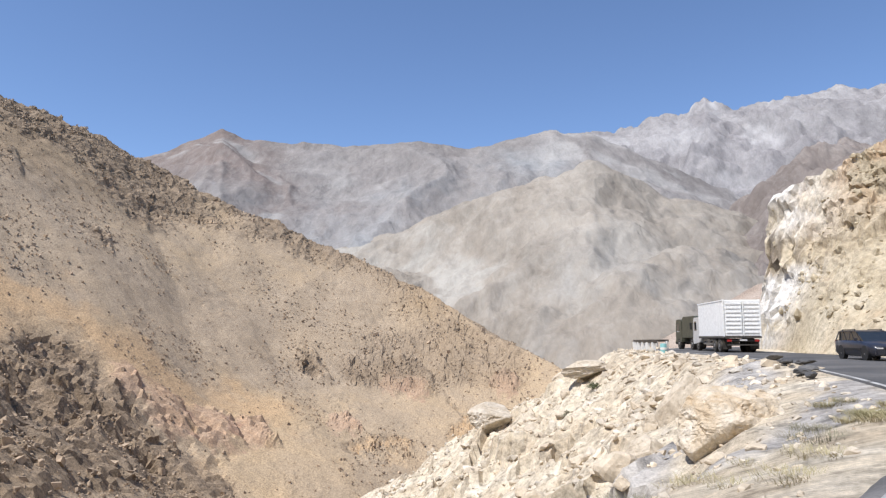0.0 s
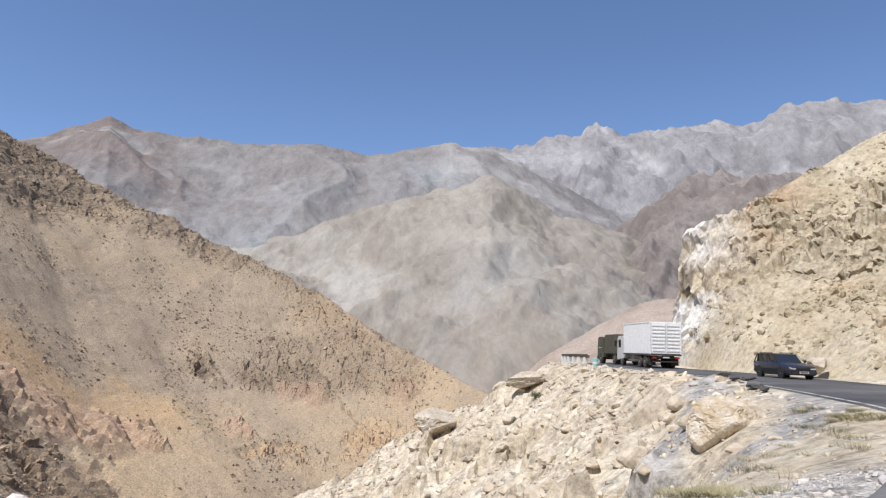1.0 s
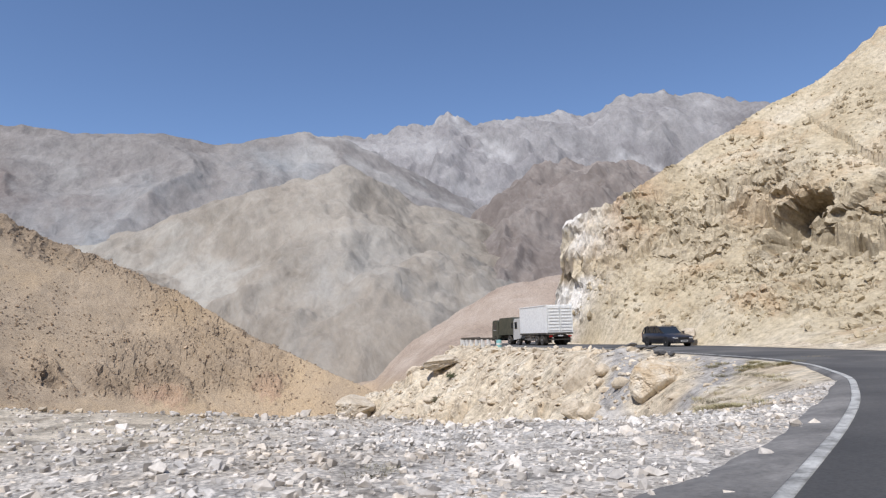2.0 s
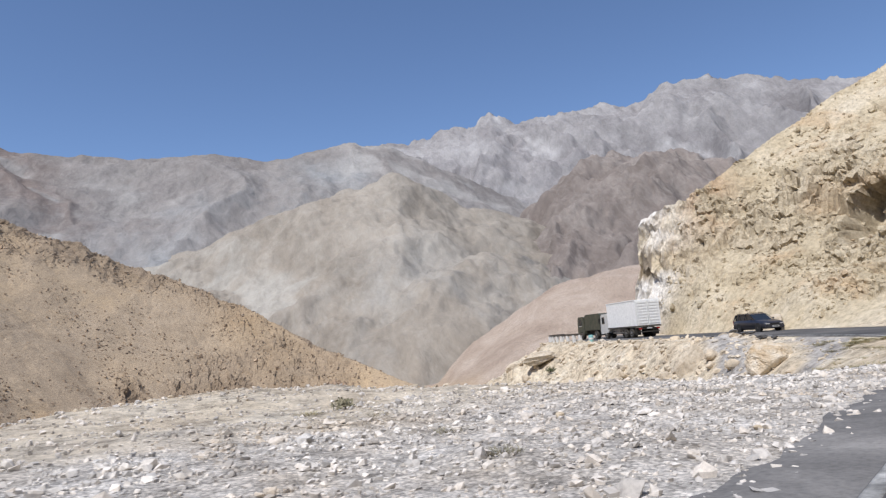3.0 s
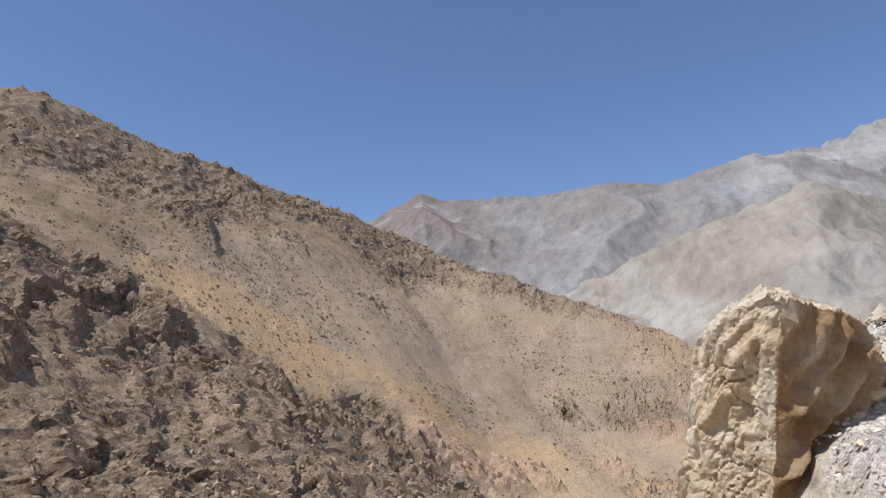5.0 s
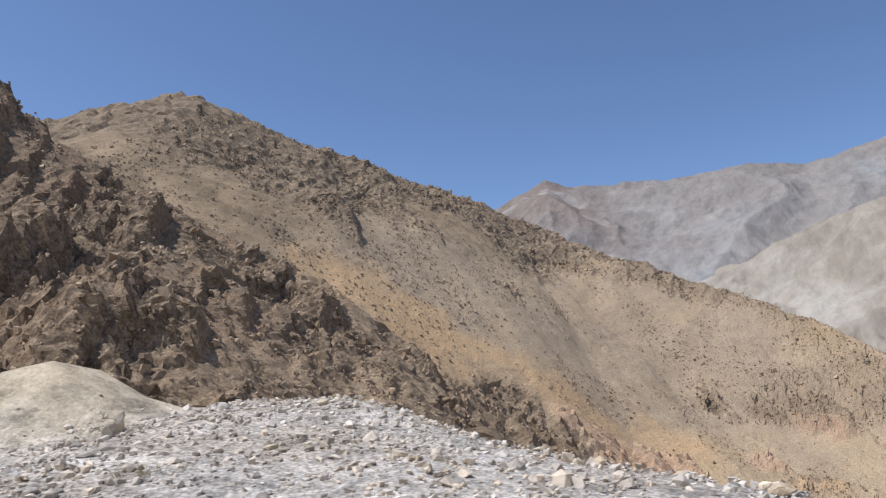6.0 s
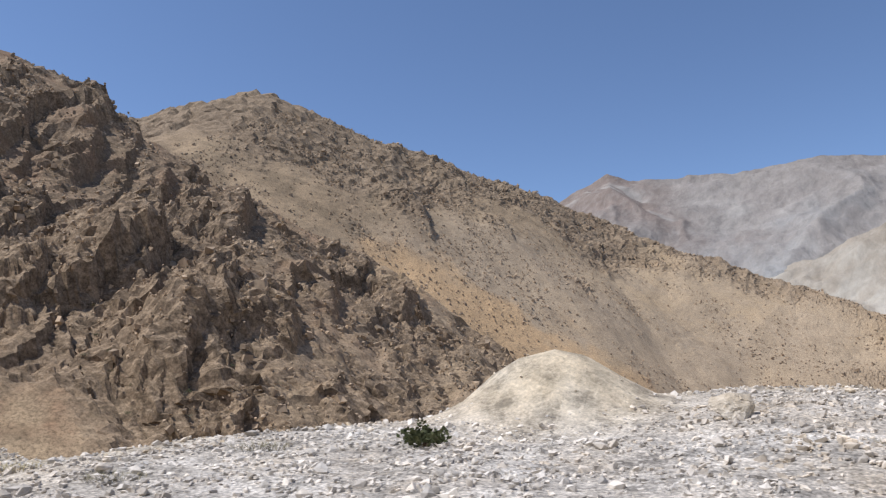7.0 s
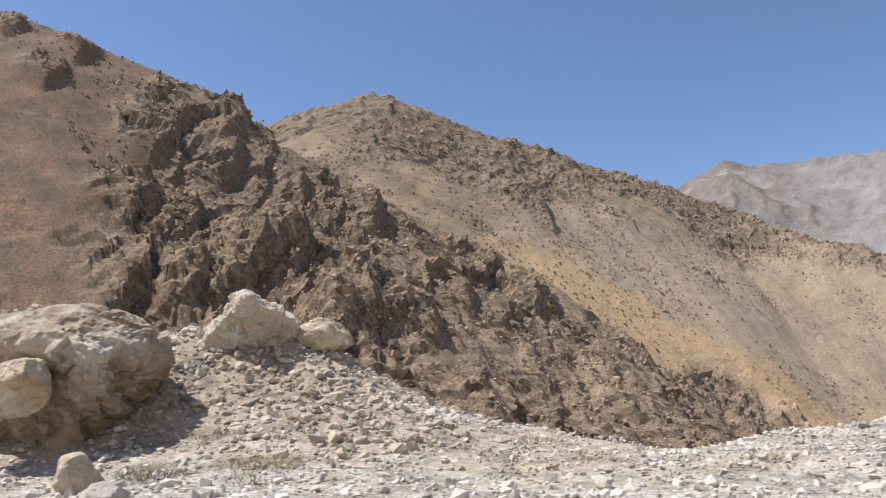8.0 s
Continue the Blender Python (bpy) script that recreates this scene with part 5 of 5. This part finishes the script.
boulder("boulder", -22.65, -7.7, at_ground(-22.65, -7.7) + 0.14, (0.36, 0.32, 0.27), 13, GRAVEL, "small grey boulder on gravel beside a larger one", 30)
boulder("boulder", -59.6, -28.4, 1.4, (1.75, 1.5, 1.2), 14, BROWN_BOULDER, "large weathered brown boulder on a rubble heap", 0, subdiv=6, rough=0.12,
        cuts=[(-0.1, 0.05, 1, 0.84), (0.2, -0.5, 0.82, 0.84), (0.85, 0.3, -0.28, 0.66), (0.5, -0.78, -0.3, 0.6), (0.6, 0.35, 0.7, 0.84), (0, 1, 0.1, 0.9), (-1, 0, 0.1, 0.9), (-0.3, -1, 0.1, 0.8), (0.75, -0.3, 0.55, 0.86)])
boulder("boulder", -58.5, -29.6, 1.3, (0.5, 0.44, 0.38), 17, BOULDER, "pale ochre block against a brown boulder", 15, subdiv=5,
        cuts=[(-0.2, -0.1, 1, 0.8), (0.3, -0.8, 0.5, 0.75), (0.7, -0.3, -0.5, 0.55), (1, 0.3, 0.2, 0.85), (-1, 0, 0, 0.9), (0, 1, 0, 0.9), (-0.4, -0.9, -0.1, 0.8)], rough=0.1)
boulder("boulder", -59.25, -25.25, 2.2, (0.88, 0.8, 0.78), 15, PALE_BOULDER, "pale angular boulder with a shaded side on a rubble heap", 0, subdiv=6, rough=0.13,
        cuts=[(0.0, 0.2, 0.97, 0.9), (-0.35, -0.75, 0.55, 0.72), (0.93, -0.1, -0.3, 0.36), (0.5, -0.8, -0.25, 0.66), (0.6, 0.2, 0.76, 0.78), (0, 1, 0, 0.9), (-1, -0.1, 0.3, 0.84)])
boulder("boulder", -58.6, -23.9, at_ground(-58.6, -23.9) + 0.2, (0.55, 0.45, 0.36), 16, BOULDER, "low pale stone beside an angular boulder", 50, rough=0.1)
boulder("stone", -59.0, -24.45, at_ground(-59.0, -24.45) + 0.2, (0.26, 0.22, 0.3), 26, BOULDER, "small pale stone between two boulders", 10, subdiv=4)
boulder("stone", -56.5, -29.6, at_ground(-56.5, -29.6) + 0.14, (0.32, 0.26, 0.24), 27, BOULDER, "pale stone on the gravel before a brown boulder", 70, subdiv=4)
boulder("stone", -55.4, -29.9, at_ground(-55.4, -29.9) + 0.1, (0.26, 0.22, 0.18), 28, GRAVEL, "grey stone on the gravel before a brown boulder", 30, subdiv=4)
boulder("boulder", -43.1, -18.1, at_ground(-43.1, -18.1) + 0.12, (0.33, 0.28, 0.26), 18, PALE_BOULDER, "pale round stone on the gravel rim", 0)
boulder("boulder", 6.9, 17.4, -0.95, (1.15, 1.0, 0.95), 19, BOULDER, "squat cream and rust rock outcrop on the bank", 0, subdiv=6, rough=0.075,
        cuts=[(0.1, -0.2, 0.97, 0.85), (-0.5, -0.5, 0.7, 0.8), (-0.1, -0.8, -0.58, 0.62), (-0.8, -0.5, 0.2, 0.82), (1, 0, 0.1, 0.9), (0, 1, 0, 0.9), (0.3, -0.75, 0.55, 0.82)])
boulder("rock_slab", 8.8, 26.9, at_ground(8.8, 26.9) + 0.1, (0.5, 0.9, 1.2), 20, BANK_ROCK, "upright pale slab on the bank", 60)
boulder("boulder", 6.7, 24.0, at_ground(6.7, 24.0) + 0.1, (0.75, 0.6, 0.6), 24, BANK_ROCK, "pointed pale block with a shaded face on the bank", 20)
boulder("boulder", 8.6, 29.6, at_ground(8.6, 29.6) + 0.15, (0.8, 0.7, 0.6), 25, BANK_ROCK, "angular cream block on the bank", 80)
boulder("rock_slab", 11.2, 55.2, at_ground(11.2, 55.2) + 0.55, (2.0, 1.5, 0.65), 21, BANK_ROCK, "overhanging pale slab at the bank's rim", 15)
boulder("rock_slab", 4.2, 60.5, at_ground(4.2, 60.5) + 0.6, (2.6, 1.8, 1.3), 22, BANK_ROCK, "broken pale slab on the bank's shoulder", 70)
boulder("boulder", 25.7, 38.9, 0.75, (0.85, 0.65, 0.55), 23, BANK_ROCK, "pale boulder at the foot of the cliff", 70)
srng = np.random.default_rng(77)
for k in range(95):
    # blocks bedded in the bank below the road
    q = srng.uniform(0, 1)
    bx, by = 13.5 - 9 * srng.uniform(0, 1) - 5 * (1 - q), 12 + 50 * q
    r = float(np.clip(0.38 * np.exp(srng.normal(0, 0.55)), 0.16, 1.1)) * (0.5 if by < 18 else 1)
    bz = at_ground(bx, by)
    boulder("bank_block", bx, by, bz + 0.12 * r, (r, r * srng.uniform(0.6, 0.9), r * srng.uniform(0.5, 0.9)), 200 + k, BANK_ROCK, "cream angular block bedded in the bank", srng.uniform(0, 180), subdiv=3, rough=0.05)["group"] = "blocks on the bank"
for k in range(14):
    q = k / 13 + srng.normal(0, 0.05)
    bx, by = 13.9 - 2.6 * q + srng.normal(0, 0.35), 30.5 - 8 * q + srng.normal(0, 0.3)
    r = srng.uniform(0.15, 0.42)
    boulder("broken_slab", bx, by, at_ground(bx, by) + 0.14, (r, r * 0.7, r * 0.35), 300 + k, ASPHALT if k % 2 else OLD_ASPHALT, "dark broken slab at the road's edge", srng.uniform(0, 180), subdiv=3)["group"] = "broken slabs at the roadside"
for k in range(40):
    # single stones on the shoulder
    bx, by = srng.uniform(-60, -3), 0
    q = srng.uniform(0.1, 0.95)
    by = (bx + 16) * 0.672 - 9.7 + q * 11
    dd, (ww, _) = along(EDGE, np.array([bx]), np.array([by]))
    if dd[0] < 1.0 or dd[0] > ww[0]:
        continue
    r = srng.uniform(0.06, 0.16)
    boulder("stone", bx, by, at_ground(bx, by) + 0.3 * r, (r, r * 0.8, r * 0.6), 400 + k, BOULDER if k % 2 else GRAVEL, "pale angular stone lying on the gravel", srng.uniform(0, 180), subdiv=3)["group"] = "stones on the gravel"


# ---- shrubs and dry tufts ----
def leaf_mat(name, low, high):
    m, N, L, b = shader(name, 0.8, 0, 0.2)
    geo = N.new("ShaderNodeNewGeometry")
    c = ramp_node(N, L, geo.outputs["Random Per Island"], [(0, low), (1, high)])
    L.new(c, b.inputs["Base Color"])
    return m


SHRUB_GREEN = leaf_mat("shrub_leaf", (0.05, 0.065, 0.028), (0.13, 0.14, 0.07))
SAGE = leaf_mat("sage_leaf", (0.16, 0.155, 0.10), (0.30, 0.27, 0.18))
OLIVE = leaf_mat("olive_grass", (0.19, 0.175, 0.09), (0.35, 0.31, 0.17))
STRAW = leaf_mat("dry_grass", (0.27, 0.24, 0.13), (0.46, 0.40, 0.25))
TWIG = plain("twig_bark", (0.14, 0.10, 0.07), 0.9)


def shrub(x, y, w, h, seed, material, label, leaves=420):
    """A low desert shrub: twigs from one root and many small leaves, uneven in outline."""
    r = np.random.default_rng(seed)
    root = tagged(new("shrub"), label, "shrub")
    root.matrix_world = pose(x, y, at_ground(x, y) - 0.02, 0, 0, r.uniform(0, 360))
    bm = bmesh.new()
    tips = []
    for k in range(22):
        a, lean, ln = r.uniform(0, 6.28), r.uniform(0.1, 1.0), r.uniform(0.55, 1.0)
        tip = Vector((math.cos(a) * lean * w, math.sin(a) * lean * w, h * ln * (1 - 0.45 * lean)))
        tips.append(tip)
        side = Vector((-math.sin(a), math.cos(a), 0)) * 0.008
        up = Vector((0, 0, 0.008))
        mid = tip * 0.55 + Vector((0, 0, 0.08 * h))
        v = [bm.verts.new(q) for q in (-side, side, up, mid - side * 0.7, mid + side * 0.7, mid + up * 0.7, tip)]
        for f in ((0, 1, 4, 3), (1, 2, 5, 4), (2, 0, 3, 5), (3, 4, 6), (4, 5, 6), (5, 3, 6)):
            bm.faces.new([v[i] for i in f])
    part("twigs", bm, TWIG, root)
    bm = bmesh.new()
    for k in range(leaves):
        tip = tips[r.integers(len(tips))]
        p = tip * r.uniform(0.45, 1.05) + Vector(r.normal(0, 0.09, 3)) * w
        p.z = max(p.z, 0.02)
        d = Vector(r.normal(0, 1, 3) + np.array([0, 0, 0.7])).normalized() * r.uniform(0.05, 0.11) * (0.5 + w)
        s = d.orthogonal().normalized() * d.length * 0.28
        bm.faces.new([bm.verts.new(q) for q in (p, p + d * 0.5 + s, p + d, p + d * 0.5 - s)])
    part("foliage", bm, material, root)
    return root


def tuft(x, y, w, h, seed, label="dry straw grass tuft on the gravel", material=None, blades=120):
    r = np.random.default_rng(seed)
    root = tagged(new("grass_tuft"), label, "grass", "grass tufts")
    root.matrix_world = pose(x, y, at_ground(x, y) - 0.02)
    bm = bmesh.new()
    for k in range(blades):
        a, o = r.uniform(0, 6.28), r.uniform(0, 1) ** 0.6 * w
        base = Vector((math.cos(a) * o, math.sin(a) * o, 0))
        b = a + r.normal(0, 0.8)
        tip = base + Vector((math.cos(b), math.sin(b), 0)) * h * r.uniform(0.3, 2.0) + Vector((0, 0, h * r.uniform(0.5, 1.0)))
        s = Vector((-math.sin(b), math.cos(b), 0)) * 0.004
        m = base.lerp(tip, 0.5) + Vector((0, 0, h * 0.1))
        v = [bm.verts.new(q) for q in (base - s, base + s, m + s * 0.8, m - s * 0.8, tip)]
        bm.faces.new((v[0], v[1], v[2], v[3]))
        bm.faces.new((v[3], v[2], v[4]))
    part("foliage", bm, material or STRAW, root)
    return root


shrub(-46.8, -20.5, 0.34, 0.34, 1, SHRUB_GREEN, "small dark green shrub on pale gravel", 700)
shrub(-16.0, 1.8, 0.3, 0.25, 2, SAGE, "low grey-green shrub on the gravel", 300)
shrub(3.1, 12.6, 0.8, 0.45, 3, SAGE, "wide grey-green shrub below a rock outcrop", 900)
shrub(11.0, 52.9, 0.6, 0.8, 4, SHRUB_GREEN, "dark green shrub under an overhanging slab", 500)
shrub(8.6, 50.5, 0.6, 0.6, 5, SAGE, "olive shrub on the bank", 400)
for k, (x, y, w, h) in enumerate([(2.3, 8.8, 0.6, 0.22), (0.6, 6.4, 0.5, 0.16), (5.6, 10.6, 0.8, 0.2), (3.6, 7.4, 0.6, 0.16), (6.9, 13.6, 0.5, 0.22), (-1.2, 3.2, 0.4, 0.14), (-2.4, 2.3, 0.3, 0.14), (4.6, 8.8, 0.6, 0.18),
                                (-15.2, -2.6, 0.25, 0.14), (-15.6, 0.2, 0.25, 0.14), (-15.4, -5.2, 0.22, 0.13), (-16.7, 1.4, 0.25, 0.16), (-10.2, -1.6, 0.25, 0.16),
                                (-41.1, -19.3, 0.35, 0.25), (-48.9, -23.7, 0.35, 0.2), (-50.7, -23.8, 0.35, 0.22), (-48.9, -21.4, 0.4, 0.28), (-54.2, -23.6, 0.4, 0.3), (-55.0, -25.5, 0.4, 0.45), (-55.8, -27.6, 0.5, 0.35), (-56.6, -28.6, 0.45, 0.3), (-57.4, -27.4, 0.4, 0.3), (-55.2, -28.2, 0.35, 0.25)]):
    tuft(x, y, w, h * 0.55, 50 + k, "dry straw grass tuft beside the road" if x > 0 else "dry straw grass tuft on the gravel", STRAW if k % 2 else SAGE, 380 if w > 0.4 else 130)

for k in range(26):
    # thicker olive grass in two patches beside the bend
    cx0, cy0, r0 = ((-0.9, 4.4, 0.3), (8.8, 13.3, 0.9), (7.0, 11.8, 0.8))[k % 3]
    tuft(cx0 + srng.normal(0, r0), cy0 + srng.normal(0, r0), srng.uniform(0.25, 0.45), srng.uniform(0.10, 0.18) * (1 if k % 3 else 0.6), 760 + k, "thick olive grass tuft beside the road", OLIVE if k % 4 else STRAW, 260)

for k in range(24):
    # low grass along the soft edge of the road
    q = srng.uniform(0, 1)
    x, y = -3.2 + 11 * q + srng.normal(0, 0.3), 0.3 + 11.5 * q + srng.normal(0, 0.3)
    o = srng.uniform(1.1, 2.6)
    x, y = x - 0.75 * o, y + 0.62 * o
    tuft(x, y, srng.uniform(0.2, 0.5), srng.uniform(0.07, 0.16), 700 + k, "low straw grass beside the road", STRAW if k % 3 else SAGE, 110)

for k, (x, y, w) in enumerate([(-159, 62, 1.3), (-157, 64, 1.0), (-151, 68, 1.2), (-148, 66, 0.9), (-152, 80, 1.0), (-171, 60, 1.3), (-168, 63, 1.0), (-163, 60, 0.9), (-176, 66, 1.2), (-184, 70, 1.1), (-155, 58, 1.0), (-146, 87, 0.9)]):
    shrub(x, y, w, 0.7 * w, 900 + k, SAGE if k % 2 else SHRUB_GREEN, "olive shrub in a gully of the crag", 220)
